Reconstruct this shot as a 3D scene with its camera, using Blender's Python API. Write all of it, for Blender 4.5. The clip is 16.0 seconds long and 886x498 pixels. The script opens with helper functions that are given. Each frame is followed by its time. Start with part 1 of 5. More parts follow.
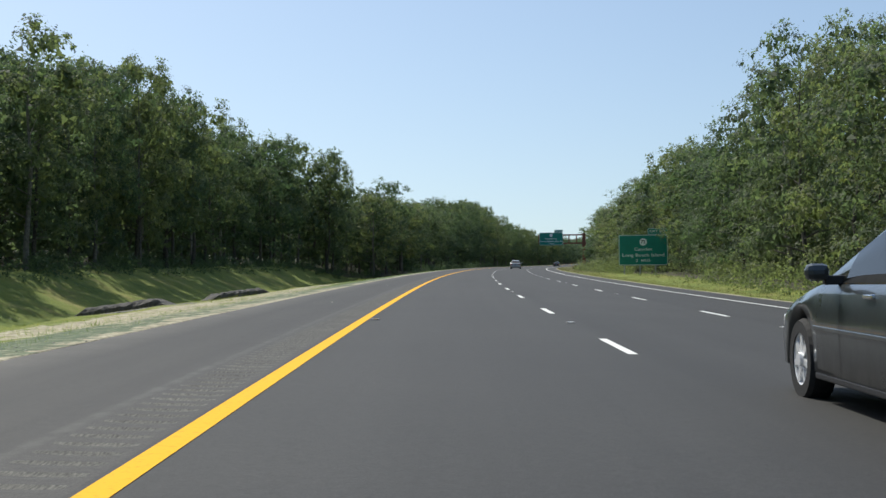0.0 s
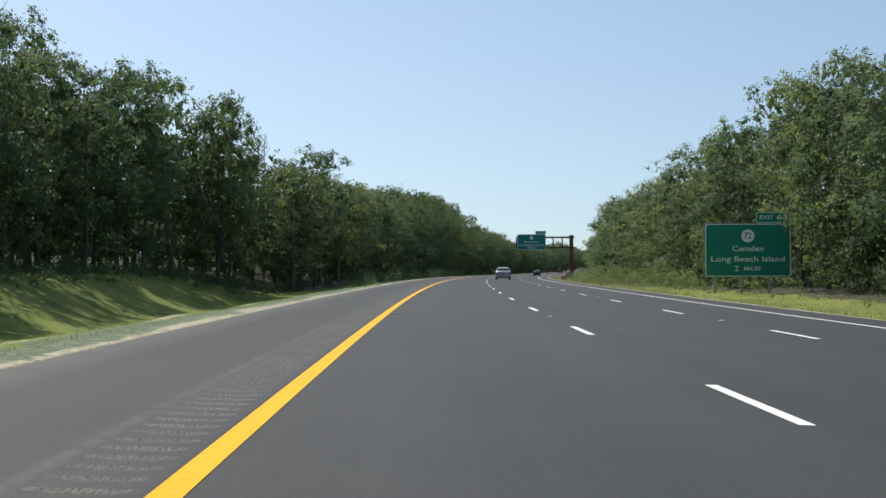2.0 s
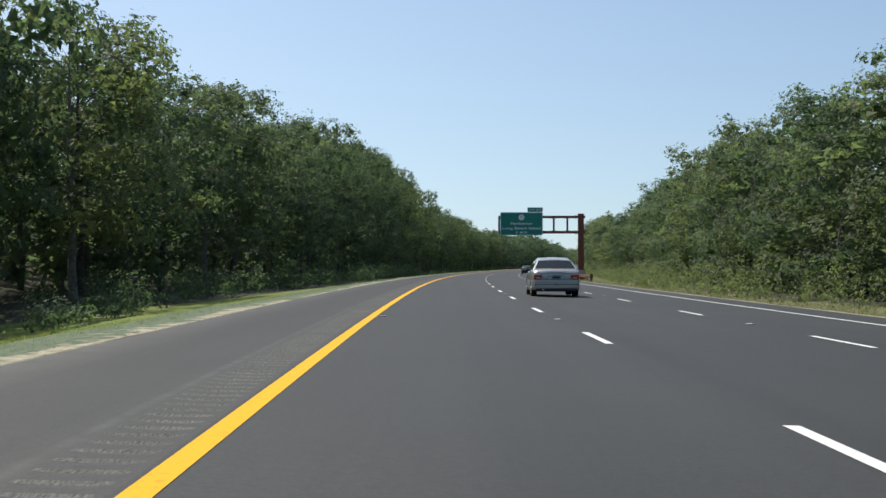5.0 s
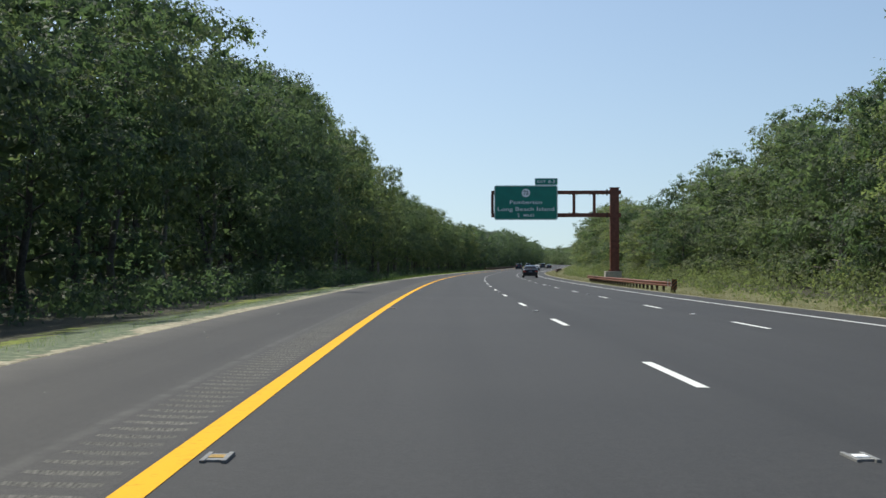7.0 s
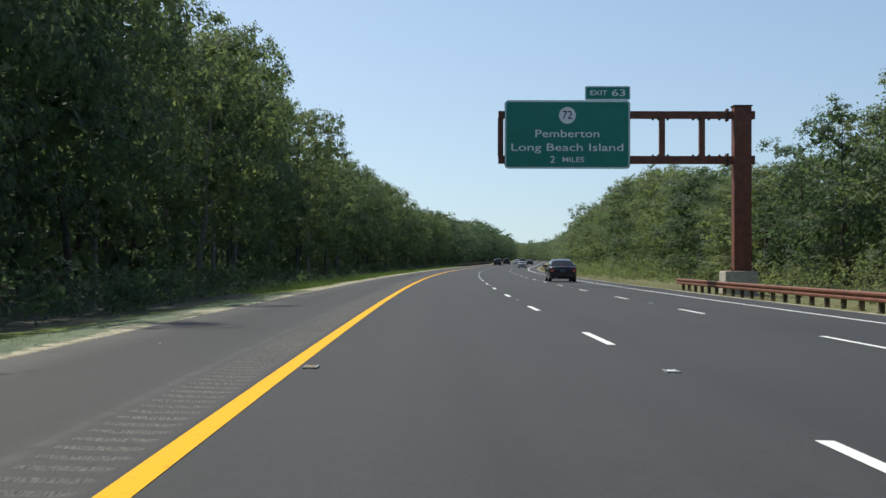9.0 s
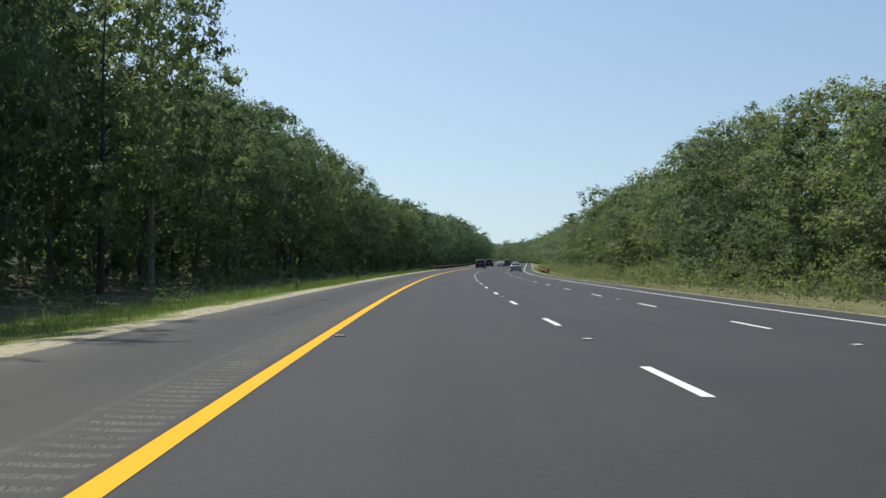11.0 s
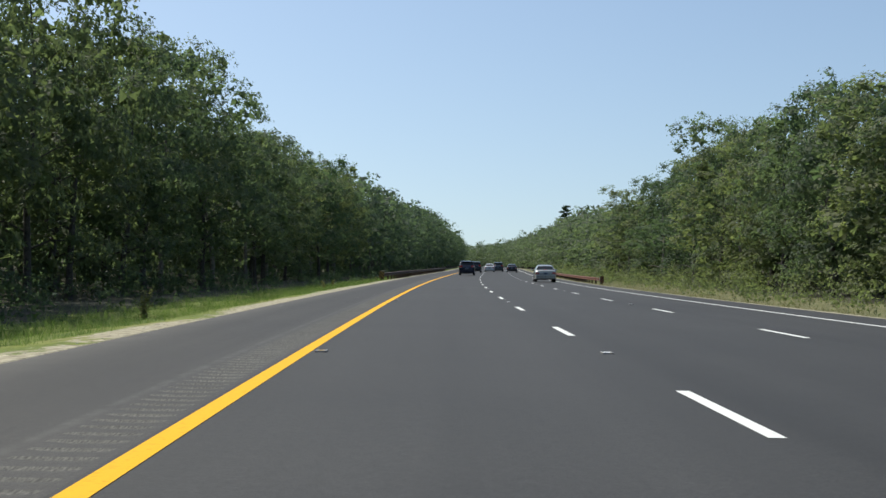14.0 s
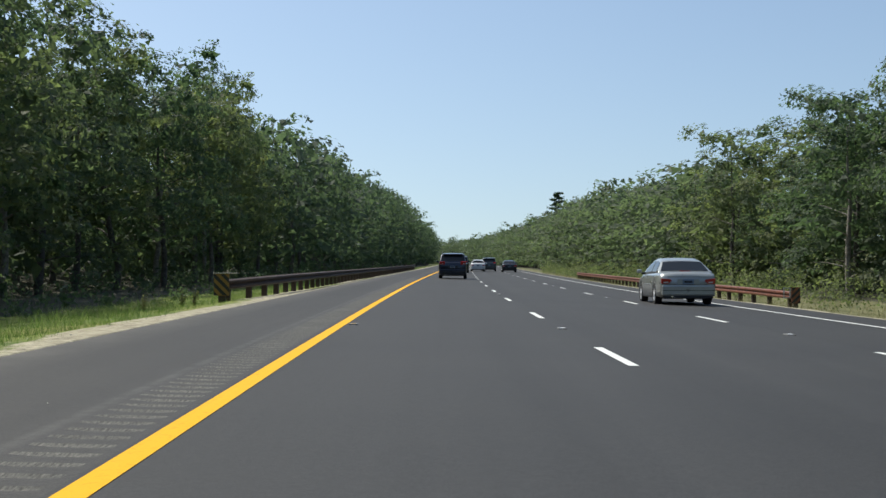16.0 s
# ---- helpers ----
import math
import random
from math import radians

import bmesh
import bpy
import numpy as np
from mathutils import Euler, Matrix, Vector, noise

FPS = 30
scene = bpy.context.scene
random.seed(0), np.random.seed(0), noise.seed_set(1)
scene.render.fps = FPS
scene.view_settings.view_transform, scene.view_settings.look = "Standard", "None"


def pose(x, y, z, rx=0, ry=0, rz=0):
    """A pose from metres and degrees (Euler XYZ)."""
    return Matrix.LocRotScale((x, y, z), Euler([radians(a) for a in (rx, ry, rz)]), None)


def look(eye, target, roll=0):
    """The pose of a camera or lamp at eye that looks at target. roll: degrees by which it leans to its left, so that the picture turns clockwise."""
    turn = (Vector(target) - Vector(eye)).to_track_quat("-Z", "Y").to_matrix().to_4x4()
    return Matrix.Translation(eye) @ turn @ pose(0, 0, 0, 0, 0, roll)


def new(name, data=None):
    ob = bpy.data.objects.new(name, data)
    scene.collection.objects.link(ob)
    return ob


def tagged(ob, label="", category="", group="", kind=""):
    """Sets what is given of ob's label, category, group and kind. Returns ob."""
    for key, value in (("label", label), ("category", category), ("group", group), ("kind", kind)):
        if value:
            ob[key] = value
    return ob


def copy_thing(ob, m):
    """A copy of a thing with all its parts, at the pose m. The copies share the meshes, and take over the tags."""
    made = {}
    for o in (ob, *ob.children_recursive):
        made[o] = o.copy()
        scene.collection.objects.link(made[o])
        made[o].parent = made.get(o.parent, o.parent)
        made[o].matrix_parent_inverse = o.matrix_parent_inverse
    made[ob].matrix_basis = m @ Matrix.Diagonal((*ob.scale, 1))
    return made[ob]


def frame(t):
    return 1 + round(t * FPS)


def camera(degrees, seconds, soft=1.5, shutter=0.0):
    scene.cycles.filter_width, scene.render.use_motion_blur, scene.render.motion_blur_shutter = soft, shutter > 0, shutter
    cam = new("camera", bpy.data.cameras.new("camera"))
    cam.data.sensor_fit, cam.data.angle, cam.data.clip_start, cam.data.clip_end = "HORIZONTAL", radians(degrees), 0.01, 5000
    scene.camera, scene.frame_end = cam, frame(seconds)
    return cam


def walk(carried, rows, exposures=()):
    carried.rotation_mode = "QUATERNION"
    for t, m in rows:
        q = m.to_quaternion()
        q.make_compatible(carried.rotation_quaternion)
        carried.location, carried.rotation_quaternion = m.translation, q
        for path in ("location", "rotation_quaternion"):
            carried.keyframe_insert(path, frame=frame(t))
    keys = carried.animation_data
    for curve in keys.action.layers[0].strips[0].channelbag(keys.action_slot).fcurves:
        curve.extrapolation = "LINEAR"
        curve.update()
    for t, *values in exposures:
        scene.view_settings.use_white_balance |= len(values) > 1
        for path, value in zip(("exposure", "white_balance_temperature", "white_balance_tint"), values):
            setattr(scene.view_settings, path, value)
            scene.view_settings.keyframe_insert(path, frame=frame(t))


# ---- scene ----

# Exposure along the drive: (seconds, stops, kelvin, tint)
EXPOSURES = [(0.0, 0.38, 6500, 6), (16.0, 0.38, 6500, 6)]

# -- camera --
cam = camera(37.98, 16.0, soft=1.5)
walk(cam, [
    (0.0, pose(1.501, -1.748, 0.968, 90.662, 0.573, 0.090)),
    (0.5, pose(1.360, 15.212, 0.949, 90.732, 0.115, -0.307)),
    (1.0, pose(1.384, 31.915, 0.971, 90.755, 0.303, -0.738)),
    (1.5, pose(1.494, 48.773, 0.973, 90.599, 0.033, -1.267)),
    (2.0, pose(1.767, 65.612, 0.983, 90.991, 0.094, -1.785)),
    (2.5, pose(2.204, 82.354, 1.010, 90.737, 0.026, -2.306)),
    (3.0, pose(2.813, 99.067, 1.037, 90.751, -0.170, -2.753)),
    (3.5, pose(3.478, 115.886, 1.038, 90.790, 0.007, -2.900)),
    (4.0, pose(4.183, 132.707, 1.081, 90.793, -0.057, -3.130)),
    (4.5, pose(5.019, 149.445, 1.093, 90.783, -0.072, -3.507)),
    (5.0, pose(5.955, 166.178, 1.101, 90.773, -0.087, -3.883)),
    (5.5, pose(6.994, 182.904, 1.105, 90.762, -0.102, -4.260)),
    (6.0, pose(8.135, 199.624, 1.104, 90.752, -0.117, -4.636)),
    (6.5, pose(9.379, 216.336, 1.097, 90.742, -0.132, -5.013)),
    (7.0, pose(10.777, 233.345, 1.086, 90.783, 0.030, -5.296)),
    (7.5, pose(12.231, 250.222, 1.073, 90.702, -0.284, -5.742)),
    (8.0, pose(13.789, 266.864, 1.058, 90.693, -0.251, -6.044)),
    (8.5, pose(15.434, 283.689, 1.045, 90.692, -0.209, -6.354)),
    (9.0, pose(17.259, 300.695, 1.011, 90.596, -0.153, -6.911)),
    (9.5, pose(19.157, 317.453, 0.991, 90.621, -0.168, -7.260)),
    (10.0, pose(21.152, 334.199, 0.972, 90.645, -0.182, -7.610)),
    (10.5, pose(23.243, 350.933, 0.954, 90.670, -0.197, -7.960)),
    (11.0, pose(25.432, 367.654, 0.938, 90.695, -0.212, -8.309)),
    (11.5, pose(27.721, 384.362, 0.924, 90.719, -0.227, -8.659)),
    (12.0, pose(30.109, 400.918, 0.922, 90.713, -0.315, -8.895)),
    (12.5, pose(32.638, 417.746, 0.903, 90.608, -0.429, -9.269)),
    (13.0, pose(35.265, 434.635, 0.868, 90.922, -0.331, -9.407)),
    (13.5, pose(37.655, 450.009, 0.911, 90.721, 0.052, -9.624)),
    (14.0, pose(40.269, 466.377, 0.908, 90.917, 0.136, -9.831)),
    (14.5, pose(43.066, 483.104, 0.909, 90.809, 0.047, -10.090)),
    (15.0, pose(45.861, 499.589, 0.924, 90.904, 0.262, -10.436)),
    (15.5, pose(48.825, 516.105, 0.942, 90.886, 0.078, -10.821)),
    (16.0, pose(51.910, 532.673, 0.991, 90.810, -0.076, -11.187)),
], EXPOSURES)
# -- end camera --

# ------------------------------------------------------------------ light
SUN_ELEV, SUN_SIDE = 55.0, 42.0   # degrees above the horizon; degrees to the left of straight ahead
world = bpy.data.worlds.new("world")
scene.world = world
world.use_nodes = True
wn = world.node_tree.nodes
sky = wn.new("ShaderNodeTexSky")
sky.sky_type = "NISHITA"
sky.sun_disc = False
sky.sun_elevation = radians(SUN_ELEV)
sky.sun_rotation = radians(-SUN_SIDE)
sky.air_density, sky.dust_density, sky.ozone_density = 1.0, 1.5, 1.2
# a hazy summer sky: the clear sky's colours lifted off the horizon
where_to = wn.new("ShaderNodeTexCoord")
lift = wn.new("ShaderNodeVectorMath")
lift.operation = "MULTIPLY_ADD"
lift.inputs[1].default_value = (1.0, 1.0, 0.95)
lift.inputs[2].default_value = (0.0, 0.0, 0.08)
unit = wn.new("ShaderNodeVectorMath")
unit.operation = "NORMALIZE"
world.node_tree.links.new(where_to.outputs["Generated"], lift.inputs[0])
world.node_tree.links.new(lift.outputs["Vector"], unit.inputs[0])
world.node_tree.links.new(unit.outputs["Vector"], sky.inputs["Vector"])
wn["Background"].inputs["Strength"].default_value = 0.110
world.node_tree.links.new(sky.outputs["Color"], wn["Background"].inputs["Color"])

sun_data = bpy.data.lights.new("sun", "SUN")
sun_data.energy, sun_data.angle, sun_data.color = 3.4, radians(0.53), (1.0, 0.955, 0.88)
sun = new("sun", sun_data)
sun_dir = Vector((-math.sin(radians(SUN_SIDE)) * math.cos(radians(SUN_ELEV)),
                  math.cos(radians(SUN_SIDE)) * math.cos(radians(SUN_ELEV)), math.sin(radians(SUN_ELEV))))
sun.matrix_world = look(sun_dir * 300, (0, 0, 0))

# ------------------------------------------------------------------ the road's line
# -- road line --
BEND_AT = np.arange(-40.0, 1101.0, 60.0)
BEND = np.array([2.82, 2.69, 4.10, 3.58, 3.69, 3.70, 3.38, 3.55, 2.91, 3.36, 3.20, 1.75, 0.01, 0.00, 0.00, 0.00, 0.00, -2.00, -8.00, -8.00]) * 1e-4
SAG = np.array([0.119, 0.130, 0.058, -0.055, -0.218, -0.105, 0.037, 0.071, 0.161, 0.223, 0.282, 0.246, 0.183, 0.080, -0.060, -0.200, -0.300, -0.250, -0.100, 0.000]) * 1e-4
FALL_AT = np.array([0, 150, 300, 450, 600])
FALL = np.array([0.0336, 0.0219, 0.0222, 0.0157, 0.0302])
GRADE = 0.000007
LANE1, LANE2, EDGE_R = 3.675, 7.513, 10.550
DASH_PHASE1, DASH_PHASE2, DASH_LEN, DASH_STEP = 1.22, 1.77, 3.08, 12.192
# -- end road line --
PAVE_L, PAVE_R = -2.72, 12.25
STEP = 2.0
S_GRID = np.arange(-1400.0, 2600.0, STEP)
_bend, _sag = np.interp(S_GRID, BEND_AT, BEND), np.interp(S_GRID, BEND_AT, SAG)
_sag[S_GRID > 1000] = 0
_sag[S_GRID < -60] = 0


def _from_zero(a):
    return a - np.interp(0.0, S_GRID, a)


HEAD = _from_zero(np.cumsum(_bend) * STEP)
_grade = _from_zero(np.cumsum(_sag) * STEP) + GRADE
LINE_X = _from_zero(np.cumsum(np.sin(HEAD)) * STEP)
LINE_Y = _from_zero(np.cumsum(np.cos(HEAD)) * STEP)
LINE_Z = _from_zero(np.cumsum(_grade) * STEP)


def place(s, lat, up=0.0):
    """World points (n x 3) at s metres along the road, lat metres right of the yellow line, up above the road plane."""
    s, lat, up = np.broadcast_arrays(np.asarray(s, float), np.asarray(lat, float), np.asarray(up, float))
    h = np.interp(s, S_GRID, HEAD)
    fall = np.interp(s, FALL_AT, FALL)
    return np.stack([np.interp(s, S_GRID, LINE_X) + np.cos(h) * lat,
                     np.interp(s, S_GRID, LINE_Y) - np.sin(h) * lat,
                     np.interp(s, S_GRID, LINE_Z) - fall * np.clip(lat, -4.0, 14.0) + up], -1)


def heading(s):
    return float(np.interp(s, S_GRID, HEAD))


def stand(s, lat, up=0.0, turn=0.0):
    """Pose with y along the road, x to its right; turn in degrees, anticlockwise from above."""
    p = place(s, lat, up)
    return pose(*p, 0, 0, turn - math.degrees(heading(s)))


# where the forest begins on either side (metres from the yellow line)
EDGE_S = np.array([-150, 0, 60, 100, 150, 175, 190, 205, 222, 238, 252, 268, 285, 300, 325, 340, 360, 380, 420, 480, 540, 600, 650, 760, 880, 1000, 1200])
WOOD_L = np.array([-25, -25, -25, -26, -26, -24.5, -20, -14.5, -11.5, -10.5, -10, -9.8, -10, -10, -8.6, -7.2, -10, -11.2, -12.3, -13, -13, -12, -10.5, -9.5, -9, -8.5, -9])
WOOD_R = np.array([21, 21, 21, 22, 23.3, 22, 21.2, 21.2, 20.4, 19.4, 19.4, 19.6, 20.6, 21.5, 22.8, 23.5, 24, 24, 22.5, 21.5, 21.5, 21.5, 19.5, 18.5, 17.5, 14, 14])


def wood_left(s):
    return np.interp(s, EDGE_S, WOOD_L)


def wood_right(s):
    return np.interp(s, EDGE_S, WOOD_R)


def terrain(s, lat):
    """Height of the ground above the road plane."""
    s, lat = np.broadcast_arrays(np.asarray(s, float), np.asarray(lat, float))
    d = np.maximum(PAVE_L - lat, 0.0)            # metres outside the left edge
    # a wide grassed ditch in the median, which ends where the trees close in on the road
    at_d = [0, 0.6, 2.2, 7.5, 11.0, 14.0, 16.5, 19.3, 22.3, 30.0, 45.0, 90.0]
    filled = np.interp(d, at_d, [0.0, -0.02, -0.2, -0.8, -1.25, -1.9, -2.0, -0.9, 0.55, 1.0, 2.0, 6.5])
    deep = np.interp(d, at_d, [0.0, -0.02, -0.22, -1.55, -2.2, -2.4, -2.1, -0.9, 0.55, 1.0, 2.0, 6.5])
    k = np.clip((s - 72.0) / 35.0, 0, 1)
    ditch = filled * (1 - k) + deep * k
    flat = np.interp(d, [0, 0.6, 2.0, 6.0, 14.0, 30.0, 90.0], [0.0, -0.02, -0.22, -0.5, -0.5, 1.0, 6.0])
    t = np.clip((s - 180.0) / 40.0, 0, 1)
    left = ditch * (1 - t) + flat * t
    e = np.maximum(lat - PAVE_R, 0.0)
    right = np.interp(e, [0, 0.8, 3.0, 5.0, 12.0, 28.0, 90.0], [0.0, -0.04, -0.32, -0.45, -0.35, 1.0, 6.0])
    z = np.where(d > 0, left, right)
    return np.where((d > 0) | (e > 0), z, -0.12)


# ------------------------------------------------------------------ materials
def material(name, base, rough=0.6, metal=0.0, spec=0.5):
    m = bpy.data.materials.new(name)
    m.use_nodes = True
    b = m.node_tree.nodes["Principled BSDF"]
    b.inputs["Base Color"].default_value = (*base, 1)
    b.inputs["Roughness"].default_value = rough
    b.inputs["Metallic"].default_value = metal
    b.inputs["Specular IOR Level"].default_value = spec
    return m


class Nodes:
    """Short hand for wiring a material's nodes."""

    def __init__(self, m):
        self.m, self.t = m, m.node_tree
        self.b = self.t.nodes["Principled BSDF"]

    def add(self, kind, **values):
        n = self.t.nodes.new(kind)
        for k, v in values.items():
            n.inputs[k].default_value = v
        return n

    def wire(self, a, b):
        self.t.links.new(a, b)

    def coords(self):
        return self.add("ShaderNodeTexCoord").outputs["Object"]

    def noise(self, scale, detail=4.0, vec=None, rough=0.6):
        n = self.add("ShaderNodeTexNoise", Scale=scale, Detail=detail, Roughness=rough)
        self.wire(vec if vec is not None else self.coords(), n.inputs["Vector"])
        return n.outputs["Fac"]

    def ramp(self, fac, stops):
        n = self.t.nodes.new("ShaderNodeValToRGB")
        el = n.color_ramp.elements
        while len(el) < len(stops):
            el.new(0.5)
        for e, (p, c) in zip(el, stops):
            e.position, e.color = p, (*c, 1)
        self.wire(fac, n.inputs["Fac"])
        return n.outputs["Color"]

    def mix(self, fac, a, b, how="MIX"):
        n = self.t.nodes.new("ShaderNodeMix")
        n.data_type, n.blend_type = "RGBA", how
        for idx, v in ((0, fac), (6, a), (7, b)):
            if isinstance(v, (int, float)):
                n.inputs[idx].default_value = v
            elif isinstance(v, tuple):
                n.inputs[idx].default_value = (*v, 1)
            else:
                self.wire(v, n.inputs[idx])
        return n.outputs[2]

    def bump(self, height, strength=0.3, distance=0.02):
        n = self.add("ShaderNodeBump", Strength=strength, Distance=distance)
        self.wire(height, n.inputs["Height"])
        self.wire(n.outputs["Normal"], self.b.inputs["Normal"])

    def colour(self, c):
        self.wire(c, self.b.inputs["Base Color"])


def asphalt(name="asphalt", lift=1.0, streak=0.10, tint=(1.03, 1.0, 0.96), dusty=False):
    m = material(name, (0.05, 0.05, 0.052), 0.73, spec=0.42)
    n = Nodes(m)
    v = n.coords()
    u = n.add("ShaderNodeUVMap").outputs["UV"]
    sep = n.add("ShaderNodeSeparateXYZ")
    n.wire(u, sep.inputs["Vector"])
    fine = n.noise(70.0, 3.0, v)
    speck = n.noise(16.0, 5.0, v, 0.8)
    broad = n.noise(0.16, 4.0, v)
    c = n.ramp(fine, [(0.3, tuple(lift * 0.0180 * x for x in tint)), (0.7, tuple(lift * 0.0400 * x for x in tint))])
    d = n.ramp(broad, [(0.3, (0.84, 0.84, 0.85)), (0.7, (1.13, 1.12, 1.10))])
    c = n.mix(1.0, c, d, "MULTIPLY")
    c = n.mix(1.0, c, n.ramp(speck, [(0.25, (0.68, 0.68, 0.68)), (0.5, (1.0, 1.0, 1.0)), (0.78, (1.38, 1.37, 1.34))]), "MULTIPLY")
    # long streaks laid down by the paver and by traffic
    stretch = n.add("ShaderNodeCombineXYZ")
    slow = n.add("ShaderNodeMath", Value=0.02)
    slow.operation = "MULTIPLY"
    n.wire(sep.outputs["X"], slow.inputs[0])
    slow.inputs[1].default_value = 0.02
    n.wire(slow.outputs[0], stretch.inputs["X"])
    n.wire(sep.outputs["Y"], stretch.inputs["Y"])
    lines = n.noise(1.6, 5.0, stretch.outputs["Vector"], 0.65)
    c = n.mix(1.0, c, n.ramp(lines, [(0.28, (1 - streak * 1.5,) * 3), (0.5, (1.0, 1.0, 1.0)), (0.72, (1 + streak * 1.5,) * 3)]), "MULTIPLY")
    if not dusty:
        # wheel paths, and the dark sealed joint beside the lane lines
        over = n.add("ShaderNodeMath")
        over.operation = "DIVIDE"
        n.wire(sep.outputs["Y"], over.inputs[0])
        over.inputs[1].default_value = 12.25
        j1, j2 = (LANE1 + 0.28) / 12.25, (LANE2 + 0.28) / 12.25
        bands = [(0.0, 0.97), (0.07, 1.06), (0.15, 0.98), (0.23, 1.06), (j1 - 0.02, 1.0), (j1, 0.82), (j1 + 0.035, 0.95), (j1 + 0.07, 1.05), (0.44, 0.98),
                 (0.52, 1.05), (j2 - 0.02, 0.99), (j2, 0.86), (j2 + 0.035, 0.97), (0.8, 1.04), (0.95, 0.98)]
        c = n.mix(1.0, c, n.ramp(over.outputs[0], [(p, (g, g, g)) for p, g in bands]), "MULTIPLY")
    if dusty:
        # sand blown and tracked in from the pavement's edge
        away = n.add("ShaderNodeMath")
        away.operation = "MULTIPLY_ADD"
        n.wire(sep.outputs["Y"], away.inputs[0])
        away.inputs[1].default_value, away.inputs[2].default_value = -1.0, -2.0
        drift = n.add("ShaderNodeMath")
        drift.operation = "MULTIPLY"
        n.wire(away.outputs[0], drift.inputs[0])
        n.wire(n.noise(1.3, 5.0, v), drift.inputs[1])
        c = n.mix(n.ramp(drift.outputs[0], [(0.0, (0.0, 0.0, 0.0)), (0.45, (0.5, 0.5, 0.5))]), c, (0.14, 0.128, 0.11))
        grit = n.add("ShaderNodeMath")
        grit.operation = "MULTIPLY_ADD"
        n.wire(sep.outputs["Y"], grit.inputs[0])
        grit.inputs[1].default_value, grit.inputs[2].default_value = 1.0, 1.5
        thrown = n.ramp(grit.outputs[0], [(0.52, (0.0, 0.0, 0.0)), (0.70, (0.10, 0.10, 0.10)), (0.76, (0.62, 0.62, 0.62)), (0.80, (0.5, 0.5, 0.5)), (0.84, (0.2, 0.2, 0.2))])
        c = n.mix(n.mix(1.0, thrown, n.ramp(n.noise(3.0, 5.0, v, 0.7), [(0.35, (0.15, 0.15, 0.15)), (0.65, (1.0, 1.0, 1.0))]), "MULTIPLY"), c, (0.105, 0.10, 0.09))
    n.colour(c)
    n.bump(fine, 0.35, 0.006)
    return m


def groove():
    """The torn bottom of a milled groove: pale broken stone between dark tears left by the cutter's teeth."""
    m = material("milled_groove", (0.16, 0.15, 0.13), 0.9, spec=0.3)
    n = Nodes(m)
    u = n.add("ShaderNodeUVMap").outputs["UV"]
    turn = n.add("ShaderNodeMapping")
    turn.inputs["Rotation"].default_value = (0.0, 0.0, 0.5)
    turn.inputs["Scale"].default_value = (12.0, 62.0, 1.0)
    n.wire(u, turn.inputs["Vector"])
    a = n.noise(1.0, 3.0, turn.outputs["Vector"], 0.6)
    c = n.ramp(a, [(0.34, (0.056, 0.055, 0.050)), (0.5, (0.108, 0.104, 0.093)), (0.68, (0.175, 0.168, 0.148))])
    worn = n.noise(0.9, 3.0, n.coords())
    n.colour(n.mix(1.0, c, n.ramp(worn, [(0.3, (0.8, 0.8, 0.8)), (0.7, (1.15, 1.15, 1.13))]), "MULTIPLY"))
    n.bump(a, 0.4, 0.008)
    return m


def paint(name, base):
    m = material(name, base, 0.75, spec=0.25)
    n = Nodes(m)
    v = n.coords()
    wear = n.noise(14.0, 5.0, v, 0.7)
    dark = tuple(x * 0.72 for x in base)
    n.colour(n.ramp(wear, [(0.28, dark), (0.45, base)]))
    n.bump(n.noise(120.0, 2.0, v), 0.15, 0.003)
    return m


